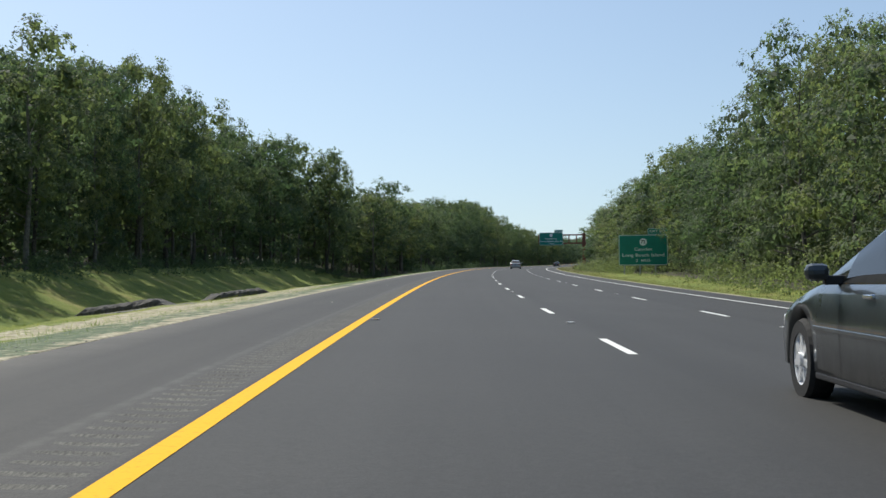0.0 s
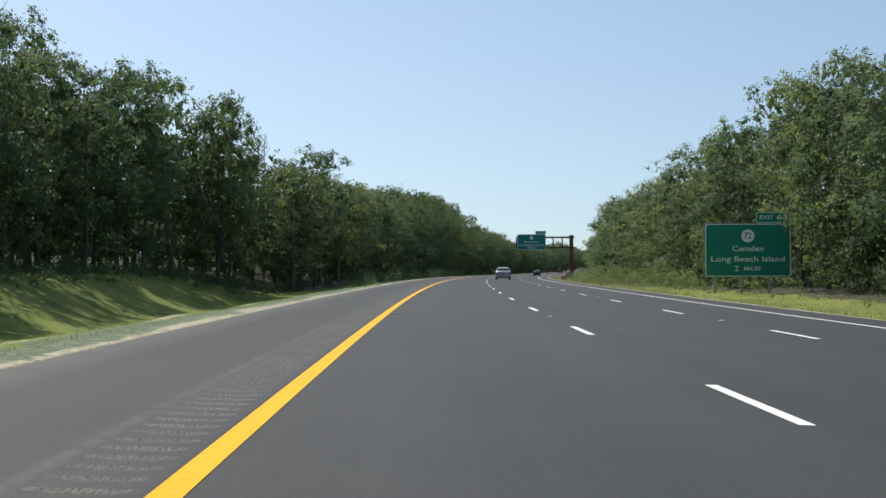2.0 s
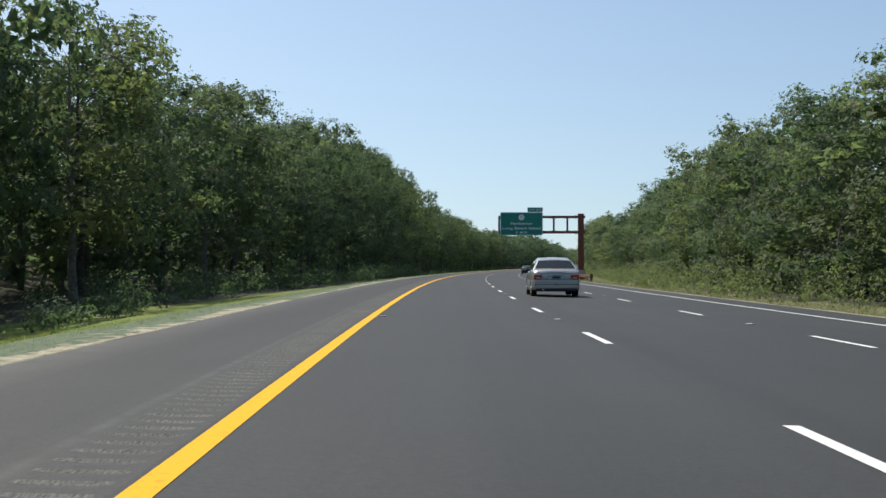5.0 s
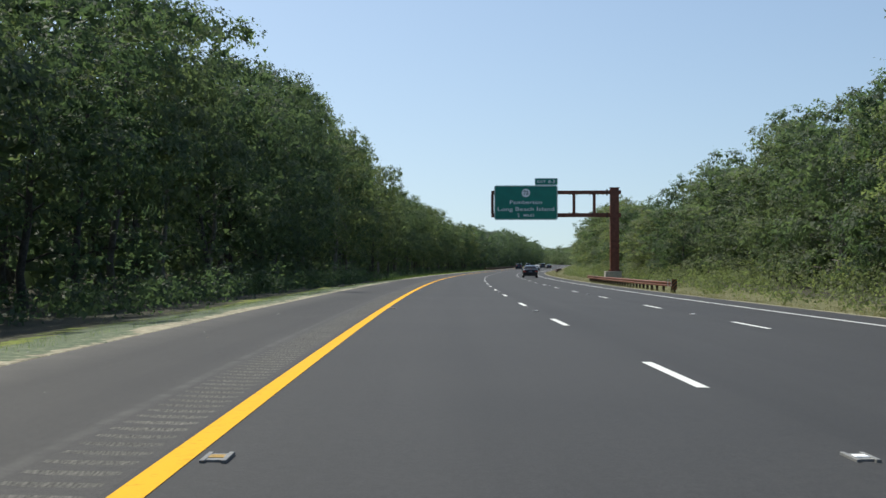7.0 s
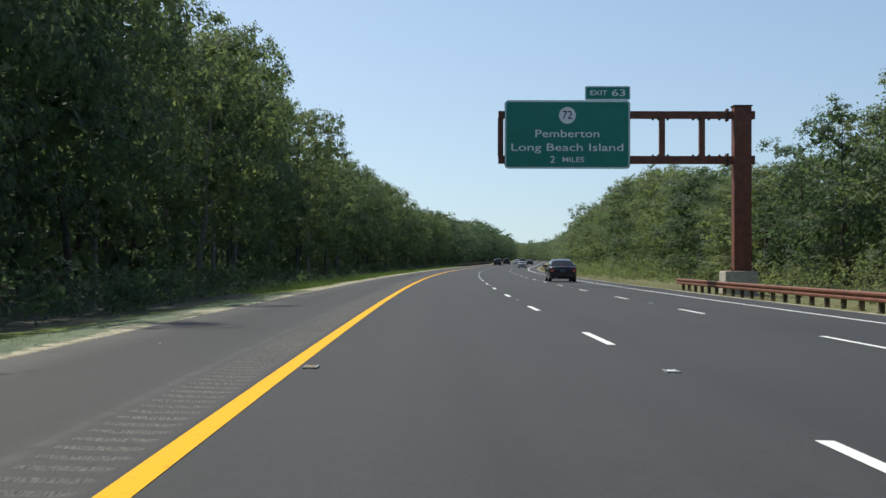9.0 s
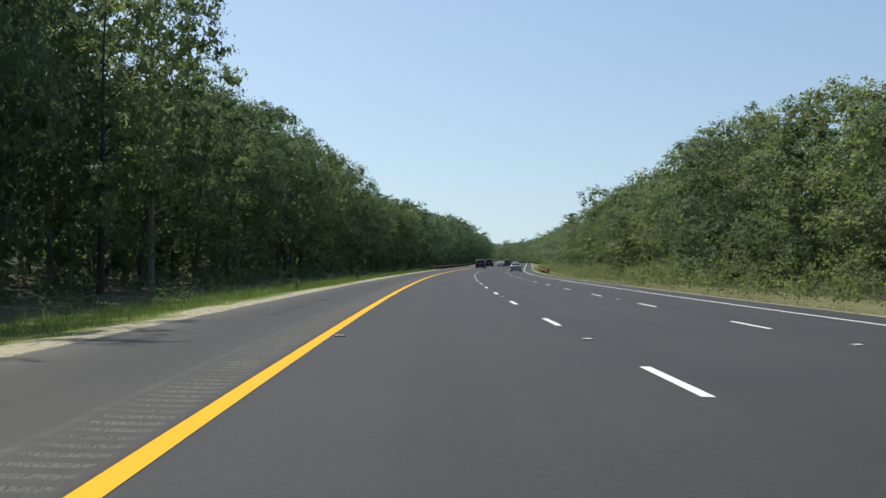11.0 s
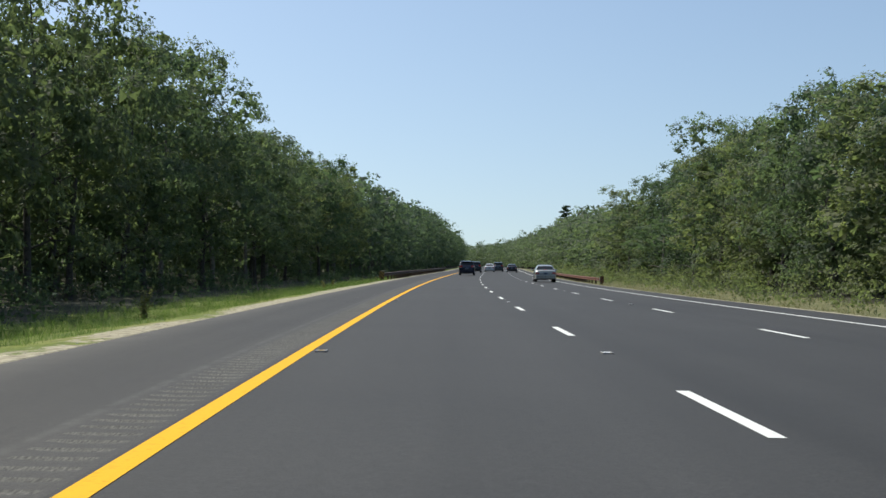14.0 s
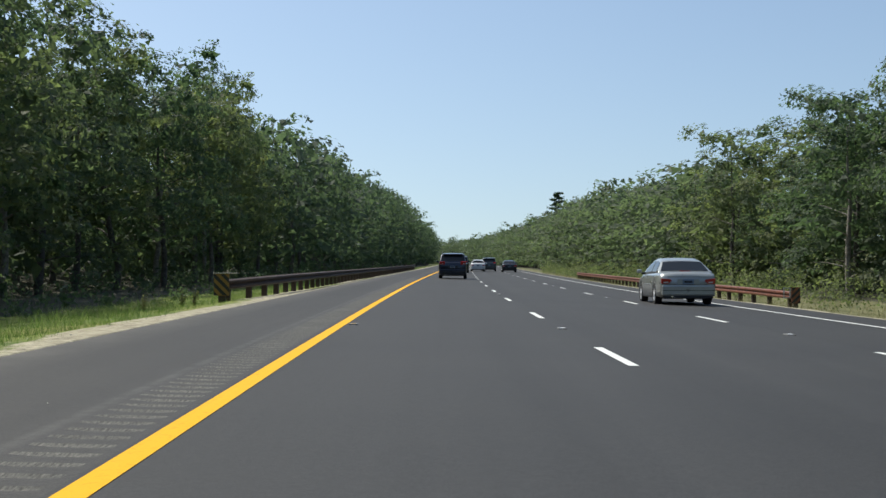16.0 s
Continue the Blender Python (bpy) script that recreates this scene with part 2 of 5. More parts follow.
def ground_cover():
    """Sand, seeded fringe, turf, dry verge and forest floor, with ragged borders where they meet."""
    m = material("ground_cover", (0.1, 0.13, 0.04), 0.95)
    n = Nodes(m)
    v = n.coords()
    big, small, edge = n.noise(0.35, 5.0, v), n.noise(9.0, 5.0, v), n.noise(2.2, 6.0, v, 0.7)
    turf_c = n.ramp(big, [(0.30, (0.082, 0.130, 0.014)), (0.52, (0.164, 0.198, 0.027)), (0.72, (0.235, 0.208, 0.062))])
    fringe_c = n.ramp(n.noise(6.0, 6.0, v, 0.7), [(0.3, (0.056, 0.082, 0.044)), (0.48, (0.108, 0.142, 0.080)), (0.60, (0.165, 0.188, 0.112)), (0.70, (0.34, 0.31, 0.21))])
    sand_c = n.ramp(n.noise(5.0, 6.0, v), [(0.28, (0.19, 0.16, 0.11)), (0.5, (0.38, 0.34, 0.24)), (0.72, (0.52, 0.47, 0.35))])
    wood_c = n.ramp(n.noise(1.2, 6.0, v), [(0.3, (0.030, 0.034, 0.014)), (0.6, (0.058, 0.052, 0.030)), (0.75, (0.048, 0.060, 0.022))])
    c = turf_c
    ragged = n.add("ShaderNodeMath")
    ragged.operation = "MULTIPLY_ADD"
    n.wire(edge, ragged.inputs[0])
    ragged.inputs[1].default_value, ragged.inputs[2].default_value = 2.4, -0.7
    dry_c = n.ramp(n.noise(1.6, 6.0, v), [(0.3, (0.082, 0.100, 0.030)), (0.52, (0.150, 0.148, 0.062)), (0.72, (0.23, 0.20, 0.115))])
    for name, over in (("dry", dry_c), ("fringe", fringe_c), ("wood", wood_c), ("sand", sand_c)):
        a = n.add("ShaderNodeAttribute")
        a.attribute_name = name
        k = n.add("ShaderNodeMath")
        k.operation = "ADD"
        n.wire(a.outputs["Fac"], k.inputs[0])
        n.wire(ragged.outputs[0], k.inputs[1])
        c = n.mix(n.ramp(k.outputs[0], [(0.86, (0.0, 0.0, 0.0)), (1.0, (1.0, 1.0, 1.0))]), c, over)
    d = n.ramp(small, [(0.25, (0.55, 0.55, 0.55)), (0.75, (1.35, 1.35, 1.3))])
    n.colour(n.mix(1.0, c, d, "MULTIPLY"))
    n.bump(small, 0.8, 0.05)
    return m


def leaf(name, dark, mid, light, sheer=0.4):
    m = material(name, mid, 0.6, spec=0.3)
    n = Nodes(m)
    g = n.add("ShaderNodeNewGeometry")
    o = n.add("ShaderNodeObjectInfo")
    c = n.ramp(g.outputs["Random Per Island"], [(0.0, dark), (0.5, mid), (1.0, light)])
    d = n.ramp(o.outputs["Random"], [(0.0, (0.64, 0.74, 0.74)), (0.5, (1.0, 1.0, 1.0)), (1.0, (1.34, 1.19, 0.98))])
    col = n.mix(1.0, c, d, "MULTIPLY")
    v = n.coords()
    clump, grain = n.noise(0.75, 3.0, v), n.noise(8.0, 3.0, v)
    col = n.mix(1.0, col, n.ramp(clump, [(0.32, (0.70, 0.74, 0.78)), (0.5, (1.0, 1.0, 1.0)), (0.68, (1.32, 1.27, 1.12))]), "MULTIPLY")
    col = n.mix(1.0, col, n.ramp(grain, [(0.3, (0.88, 0.89, 0.89)), (0.5, (1.0, 1.0, 1.0)), (0.7, (1.13, 1.12, 1.08))]), "MULTIPLY")
    n.colour(col)
    n.bump(grain, 0.4, 0.08)
    tr = n.add("ShaderNodeBsdfTranslucent")
    bright = n.mix(1.0, col, (1.20, 1.38, 0.92), "MULTIPLY")
    n.wire(bright, tr.inputs["Color"])
    mx = n.add("ShaderNodeMixShader", Fac=sheer)
    out = n.t.nodes["Material Output"]
    n.wire(n.b.outputs["BSDF"], mx.inputs[1])
    n.wire(tr.outputs["BSDF"], mx.inputs[2])
    n.wire(mx.outputs["Shader"], out.inputs["Surface"])
    return m


def bark():
    m = material("bark", (0.09, 0.075, 0.06), 0.9)
    n = Nodes(m)
    v = n.coords()
    a = n.noise(7.0, 6.0, v)
    dark = n.ramp(a, [(0.3, (0.035, 0.030, 0.025)), (0.7, (0.12, 0.107, 0.094))])
    pale = n.ramp(a, [(0.3, (0.14, 0.125, 0.105)), (0.7, (0.36, 0.33, 0.29))])
    each = n.add("ShaderNodeObjectInfo").outputs["Random"]
    n.colour(n.mix(n.ramp(each, [(0.66, (0.0, 0.0, 0.0)), (0.9, (0.8, 0.8, 0.8))]), dark, pale))
    n.bump(n.noise(20.0, 4.0, v), 0.7, 0.03)
    return m


M_ASPHALT = asphalt()
M_SHOULDER = asphalt("shoulder_asphalt", 0.97, 0.14, (1.08, 1.0, 0.90), True)
M_MILLED = asphalt("milled_asphalt", 1.35, 0.16, (1.07, 1.0, 0.90))
M_GROOVE = groove()
M_WHITE = paint("white_road_paint", (0.74, 0.75, 0.71))
M_YELLOW = paint("yellow_road_paint", (0.84, 0.425, 0.002))
M_GROUND, M_BARK = ground_cover(), bark()
M_SNAG = bark()
M_SNAG.name = "weathered_wood"
for el, c in zip([n for n in M_SNAG.node_tree.nodes if n.type == "VALTORGB"][0].color_ramp.elements, ((0.16, 0.145, 0.125), (0.34, 0.32, 0.29))):
    el.color = (*c, 1)
M_FAR_LEAF = leaf("distant_leaves", (0.100, 0.129, 0.088), (0.116, 0.148, 0.099), (0.136, 0.168, 0.109), 0.53)
M_PINE = leaf("pine_needles", (0.030, 0.052, 0.028), (0.046, 0.074, 0.038), (0.070, 0.100, 0.050), 0.25)
M_BLADE = leaf("grass_blades", (0.130, 0.180, 0.046), (0.200, 0.250, 0.075), (0.37, 0.35, 0.18), 0.55)
M_PEBBLE = leaf("pebble_stone", (0.14, 0.12, 0.095), (0.34, 0.30, 0.24), (0.55, 0.50, 0.41), 0.0)
M_STRAW = leaf("dry_grass_blades", (0.10, 0.105, 0.05), (0.15, 0.15, 0.075), (0.25, 0.22, 0.125), 0.35)
M_LEAF = leaf("oak_leaves", (0.106, 0.134, 0.085), (0.128, 0.160, 0.097), (0.155, 0.186, 0.108), 0.54)


# ------------------------------------------------------------------ mesh helpers
def mesh_object(name, verts, faces, mats, face_mats=None, parent=None, smooth=False):
    me = bpy.data.meshes.new(name)
    me.from_pydata([tuple(v) for v in verts] if not isinstance(verts, np.ndarray) else verts.tolist(), [],
                   faces if not isinstance(faces, np.ndarray) else faces.tolist())
    for m in (mats if isinstance(mats, (list, tuple)) else [mats]):
        me.materials.append(m)
    if face_mats is not None:
        me.polygons.foreach_set("material_index", np.asarray(face_mats, dtype=np.int32))
    if smooth:
        me.polygons.foreach_set("use_smooth", np.ones(len(me.polygons), dtype=bool))
    me.update()
    ob = new(name, me)
    if parent is not None:
        ob.parent = parent
    return ob


def loose_blades(name, verts, mat, parent=None):
    """One mesh of loose blades, each of three corners."""
    n = len(verts)
    me = bpy.data.meshes.new(name)
    me.vertices.add(n)
    me.vertices.foreach_set("co", np.ascontiguousarray(verts, dtype=np.float32).ravel())
    me.loops.add(n)
    me.loops.foreach_set("vertex_index", np.arange(n, dtype=np.int32))
    me.polygons.add(n // 3)
    me.polygons.foreach_set("loop_start", np.arange(0, n, 3, dtype=np.int32))
    me.update(calc_edges=True)
    me.materials.append(mat)
    ob = new(name, me)
    if parent is not None:
        ob.parent = parent
    return ob


def strip(name, s_list, lats, ups, mat, parent=None, lat_shift=None):
    """A lofted sheet along the road: a row of points at each s."""
    s_list, lats, ups = np.asarray(s_list, float), np.asarray(lats, float), np.asarray(ups, float)
    ss, ll = np.meshgrid(s_list, lats, indexing="ij")
    uu = np.broadcast_to(ups, ll.shape) if ups.ndim == 1 else ups
    if lat_shift is not None:
        ll = ll + lat_shift
    v = place(ss, ll, uu).reshape(-1, 3)
    a, b = len(s_list), len(lats)
    i = (np.arange(a - 1)[:, None] * b + np.arange(b - 1)[None]).ravel()
    f = np.stack([i, i + 1, i + b + 1, i + b], -1)
    ob = mesh_object(name, v, f, mat, parent=parent)
    uv = ob.data.uv_layers.new(name="along")
    uv.data.foreach_set("uv", np.stack([ss.ravel(), ll.ravel()], -1)[f.ravel()].astype(np.float32).ravel())
    return ob


# ------------------------------------------------------------------ ground and road
ROAD_S0, ROAD_S1 = -200.0, 1450.0


def build_ground():
    s = np.concatenate([np.arange(-1400, -160, 60.0), np.arange(-160, 800, 3.0), np.arange(800, 2500, 40.0)])
    lat = np.concatenate([-np.geomspace(1300, 34, 11), np.arange(-32, -4.4, 1.1), [-4.2, -3.8, -3.5, -3.2, -2.95, -2.78, -2.6],
                          [0, 5, 10, 12.1], [12.3, 12.7, 13.2, 14, 15], np.arange(16, 30, 1.3), np.geomspace(31, 1300, 12)])
    ss, ll = np.meshgrid(s, lat, indexing="ij")
    up = terrain(ss, ll)
    rng = np.random.default_rng(5)
    rough = np.clip((np.maximum(PAVE_L - ll, ll - PAVE_R) - 0.6) / 3.0, 0, 1)
    up = up + rough * rng.normal(0, 0.05, ss.shape)
    wob = rng.normal(0, 0.09, ss.shape) * ((ll < PAVE_L - 0.2) | (ll > PAVE_R + 0.2)) * (np.abs(ll) < 20)
    v = place(ss, ll + wob, up).reshape(-1, 3)
    a, b = len(s), len(lat)
    i = (np.arange(a - 1)[:, None] * b + np.arange(b - 1)[None]).ravel()
    f = np.stack([i, i + 1, i + b + 1, i + b], -1)
    ob = mesh_object("ground", v, f, M_GROUND)
    d, e = PAVE_L - ll, ll - PAVE_R
    along = rng.normal(0, 0.16, len(s))[:, None]
    sand = np.clip(0.5 + (np.where(ss > 345, 0.6, 0.26) + along * np.where(ss > 345, 1.6, 0.8) - d) / np.where(ss > 345, 1.0, 0.7), 0, 1) * (d > -1)
    sand = np.maximum(sand, np.clip(0.5 + (0.3 - e) / 0.6, 0, 1) * (e > -1))
    wide = np.interp(ss, [10, 20, 48, 62, 120, 150], [0.3, 2.4, 2.2, 1.0, 0.9, 0.2])
    patch = np.clip(1.0 - np.abs(d - 3.3) / wide * 0.6, 0, 0.62) * np.clip((ss - 8) / 10, 0, 1) * np.clip((150 - ss) / 30, 0, 1)
    sand = np.maximum(sand, patch)
    fringe = np.clip(0.5 + (np.where(ss < 125, 1.7, 1.9) + along - d) / 0.9, 0, 1) * np.clip((350 - ss) / 10, 0, 1) * (d > -1)
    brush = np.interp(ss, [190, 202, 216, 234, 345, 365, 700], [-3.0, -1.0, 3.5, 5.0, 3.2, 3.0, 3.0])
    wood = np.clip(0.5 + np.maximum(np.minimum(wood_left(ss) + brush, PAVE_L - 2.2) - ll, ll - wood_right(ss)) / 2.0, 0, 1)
    dry = np.clip((ss - 170) / 60, 0, 1) * (e > -1)
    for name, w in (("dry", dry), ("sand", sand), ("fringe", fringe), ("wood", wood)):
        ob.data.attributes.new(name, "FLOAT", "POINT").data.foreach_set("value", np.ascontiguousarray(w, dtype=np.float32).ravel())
    return ob


ground = tagged(build_ground(), "grassy sandy ground beside and under the forest", "ground", kind="structure")


def build_road():
    s = np.arange(ROAD_S0, ROAD_S1, 4.0)
    root = strip("road", s, [PAVE_L - 0.02, PAVE_L, -1.6, -0.66], [-0.15, 0.0, 0.0, 0.0], M_SHOULDER)
    strip("carriageway", s, [-0.12, 2.0, 5.5, 9.0, PAVE_R, PAVE_R + 0.02], [0, 0, 0, 0, 0, -0.15], M_ASPHALT, root)
    # milled rumble strip beside the yellow line
    pitch = 0.33
    k = np.arange(-20.0, 620.0, pitch)
    r = (k[:, None] + np.array([0.0, 0.035, 0.10, 0.145, 0.19])[None]).ravel()
    groove = np.tile([0.0, -0.005, -0.008, -0.006, 0.0], len(k))
    lats = np.array([-0.66, -0.635, -0.50, -0.28, -0.17, -0.12])
    prof = np.array([0, 0, 1, 1, 0, 0])
    rumble = strip("rumble_strip", r, lats, groove[:, None] * prof[None], M_MILLED, root)
    rumble.data.materials.append(M_GROOVE)
    idx = np.zeros((len(r) - 1, len(lats) - 1), np.int32)
    for row in (2, 3):
        idx[row::5, 1:4] = 1
    rumble.data.polygons.foreach_set("material_index", idx.ravel())
    for name, a, b in (("rumble_gap", ROAD_S0, -20.0), ("rumble_gap", r[-1], ROAD_S1)):
        strip(name, np.append(np.arange(a, b, 4.0), b), [-0.66, -0.12], [0, 0], M_ASPHALT, root)
    return root


road = tagged(build_road(), "dark grey smooth asphalt highway with three lanes", "road", kind="structure")


def build_markings():
    s = np.arange(ROAD_S0, ROAD_S1, 4.0)
    tagged(strip("yellow_line", s, [-0.078, 0.078], [0.004, 0.004], M_YELLOW), "solid yellow painted line along the left lane edge", "road marking", kind="structure")
    tagged(strip("edge_line", s, [EDGE_R - 0.065, EDGE_R + 0.065], [0.004, 0.004], M_WHITE), "solid white painted line along the right lane edge", "road marking", kind="structure")
    for lat, phase in ((LANE1, DASH_PHASE1), (LANE2, DASH_PHASE2)):
        k0 = int((-10 - phase) // DASH_STEP)
        for k in range(k0, k0 + 85):
            a = phase + k * DASH_STEP
            ob = strip("lane_dash", [a, a + DASH_LEN / 2, a + DASH_LEN], [lat - 0.06, lat + 0.06], [0.004, 0.004], M_WHITE)
            tagged(ob, "white painted lane dash on the asphalt", "road marking", "lane dashes", "structure")


build_markings()


# ------------------------------------------------------------------ trees
def tube(points, radii, sides=6):
    pts = [Vector(p) for p in points]
    vs, fs = [], []
    for i, p in enumerate(pts):
        d = (pts[min(i + 1, len(pts) - 1)] - pts[max(i - 1, 0)]).normalized()
        a = d.orthogonal().normalized()
        b = d.cross(a)
        for j in range(sides):
            t = 2 * math.pi * j / sides
            vs.append(p + (a * math.cos(t) + b * math.sin(t)) * radii[i])
    for i in range(len(pts) - 1):
        for j in range(sides):
            k = (j + 1) % sides
            fs.append((i * sides + j, i * sides + k, (i + 1) * sides + k, (i + 1) * sides + j))
    return vs, fs


def join(chunks):
    vs, fs, n = [], [], 0
    for v, f in chunks:
        vs += [tuple(p) for p in v]
        fs += [tuple(i + n for i in q) for q in f]
        n += len(v)
    return vs, fs


def leaf_cards(centres, normals, sizes, rng):
    """Leaf sprays: a three-cornered blade at each centre."""
    n = len(centres)
    a = np.cross(normals, rng.normal(size=(n, 3)))
    a /= np.linalg.norm(a, axis=1, keepdims=True) + 1e-9
    b = np.cross(normals, a)
    L = sizes[:, None]
    w = L * rng.uniform(0.6, 0.95, (n, 1))
    k = L * rng.uniform(-0.12, 0.22, (n, 1))
    p = np.stack([centres - a * L * 0.55, centres + a * (L * 0.4 - k) + b * w * 0.5, centres + a * (L * 0.35 + k) - b * w * 0.5], 1)
    return p.reshape(-1, 3)


def crown_points(blobs, count, rng, size=(0.2, 0.36), tuft=12, spread=0.3, inside=0, inside_size=0.8, axis=None, open_side=None):
    """Leaves in tufts on the shells of leaf masses (centre, radii), and coarser ones inside each mass; denser on the open side, where the light is."""
    c = np.array([b[0] for b in blobs])
    r = np.array([b[1] for b in blobs])
    wgt = r[:, 0] * r[:, 2]
    n = count // tuft
    draw = n if open_side is None else 3 * n
    pick = rng.choice(len(blobs), draw, p=wgt / wgt.sum())
    d = rng.normal(size=(draw, 3))
    d /= np.linalg.norm(d, axis=1, keepdims=True)
    if axis is not None:                      # turn the leaves that face the trunk outwards
        out_dir = c[pick] - axis
        out_dir[:, 2] = 0.35 * np.abs(out_dir[:, 2])
        out_dir /= np.linalg.norm(out_dir, axis=1, keepdims=True) + 1e-9
        inward = (d * out_dir).sum(1) < -0.25
        d[inward] *= -1
    mid = c[pick] + d * r[pick] * rng.uniform(0.72, 1.0, (draw, 1))
    if open_side is not None:
        facing = (d + 0.5 * mid / (np.abs(mid[:, :2]).max() + 0.1)) @ np.array([open_side[0], open_side[1], 0.45])
        odds = np.where(facing > -0.1, 1.0, 0.11)
        keep = rng.choice(draw, n, replace=False, p=odds / odds.sum())
        mid, d = mid[keep], d[keep]
    mid, d = np.repeat(mid, tuft, 0), np.repeat(d, tuft, 0)
    loose = np.repeat(rng.uniform(0.6, 1.5, (n, 1)), tuft, 0)
    pts = mid + rng.normal(size=mid.shape) * np.array([1.0, 1.0, 0.6]) * spread * loose
    nrm = d * 0.95 + rng.normal(size=mid.shape) * 0.36 + np.array([0, 0, 0.35])
    nrm /= np.linalg.norm(nrm, axis=1, keepdims=True)
    out = leaf_cards(pts, nrm, rng.uniform(*size, len(pts)), rng)
    if inside:
        k = rng.choice(len(blobs), inside, p=wgt / wgt.sum())
        e = rng.normal(size=(inside, 3))
        e /= np.linalg.norm(e, axis=1, keepdims=True)
        q = c[k] + e * r[k] * rng.uniform(0.1, 0.6, (inside, 1))
        m = rng.normal(size=(inside, 3))
        m /= np.linalg.norm(m, axis=1, keepdims=True)
        out = np.concatenate([out, leaf_cards(q, m, np.minimum(inside_size, r[k, 0] * 0.62) * rng.uniform(0.7, 1.15, inside), rng)])
    return out


def tree_shape(seed, height, spread, low, leaves, size, inside=420, inside_size=0.95, tuft=12, loose=0.3, open_side=None):
    """A broadleaf: trunk and limbs, and the leaf masses at the limbs' ends."""
    rng = np.random.default_rng(seed)
    lean = rng.normal(0, 0.3, 2)
    top = np.array([lean[0], lean[1], height * 0.86])
    pts = [np.array([0, 0, -0.4])]
    for f in (0.12, 0.3, 0.5, 0.72, 1.0):
        pts.append(np.array([*(top[:2] * f + rng.normal(0, 0.14, 2)), top[2] * f]))
    r0 = height * 0.0105 + 0.02
    chunks = [tube(pts, [r0 * 1.35, r0, r0 * 0.85, r0 * 0.65, r0 * 0.4, 0.02], 7)]
    blobs = []
    nb = 15
    for i in range(nb):
        f = low + (0.96 - low) * (i + 0.5) / nb
        z = height * f
        q = (f - low) / (1.02 - low)
        wide = spread * (0.62 + 0.5 * math.sin(math.pi * min(max(q, 0.03), 1.0)) ** 0.55) * (1.0 if q < 0.75 else 1.0 - 0.6 * (q - 0.75))
        ang = i * 2.4 + rng.uniform(-0.5, 0.5)
        out = wide * rng.uniform(0.35, 0.85)
        base = np.array([top[0] * f, top[1] * f, z * 0.84])
        tip = np.array([top[0] * f + math.cos(ang) * out, top[1] * f + math.sin(ang) * out, z])
        chunks.append(tube([base, base * 0.5 + tip * 0.5 + np.array([0, 0, 0.15]), tip],
                           [r0 * 0.4 * (1.15 - f), r0 * 0.28 * (1.15 - f), 0.012], 4))
        rr = wide * rng.uniform(0.42, 0.68)
        blobs.append((tip, np.array([rr, rr, rr * rng.uniform(0.5, 0.8)])))
        for _ in range(2):
            qd = rng.normal(size=3)
            qd /= np.linalg.norm(qd)
            r2 = rr * rng.uniform(0.32, 0.55)
            blobs.append((tip + qd * rr * np.array([1.0, 1.0, 0.75]), np.array([r2, r2, r2 * 0.75])))
    blobs.append((np.array([top[0], top[1], height * 0.90]), np.array([spread * 0.5, spread * 0.5, height * 0.07])))
    return join(chunks), crown_points(blobs, leaves, rng, size, tuft, loose, inside, inside_size, np.array([0.0, 0.0, height * 0.5]), open_side)


def pine_shape(seed, height, spread, leaves, size, bare=0.35):
    """A pine: a straight trunk with flat layered boughs of needles."""
    rng = np.random.default_rng(seed)
    chunks = [tube([(0, 0, -0.4), (0, 0, height * 0.4), (0.05, 0.1, height * 0.98)], [0.2, 0.14, 0.025], 7)]
    pts, nrm = [], []
    nb = 26
    for i in range(nb):
        f = bare + (0.98 - bare) * (i / (nb - 1)) ** 0.9
        reach = spread * (1.05 - f) / (1.05 - bare) * rng.uniform(0.55, 1.15) + 0.35
        ang = i * 2.4 + rng.uniform(-0.4, 0.4)
        z = height * f
        tip = np.array([math.cos(ang) * reach, math.sin(ang) * reach, z + reach * 0.12])
        chunks.append(tube([(0, 0, z - 0.1), tuple(tip)], [0.05, 0.012], 4))
        n = int(leaves / nb)
        t = rng.uniform(0.25, 1.08, (n, 1))
        p = np.array([0, 0, z]) * (1 - t) + tip * t + rng.normal(size=(n, 3)) * np.array([0.28, 0.28, 0.10]) * (0.6 + reach * 0.35)
        pts.append(p)
        m = rng.normal(size=(n, 3)) * 0.6 + np.array([0, 0, 0.8])
        nrm.append(m / np.linalg.norm(m, axis=1, keepdims=True))
    pts, nrm = np.concatenate(pts), np.concatenate(nrm)
    return join(chunks), leaf_cards(pts, nrm, rng.uniform(*size, len(pts)), rng)


def make_tree(name, shape, mat):
    (tv, tf), lv = shape
    root = new(name)
    mesh_object("trunk", tv, tf, M_BARK, parent=root, smooth=True)
    loose_blades("crown", lv, mat, parent=root)
    return root


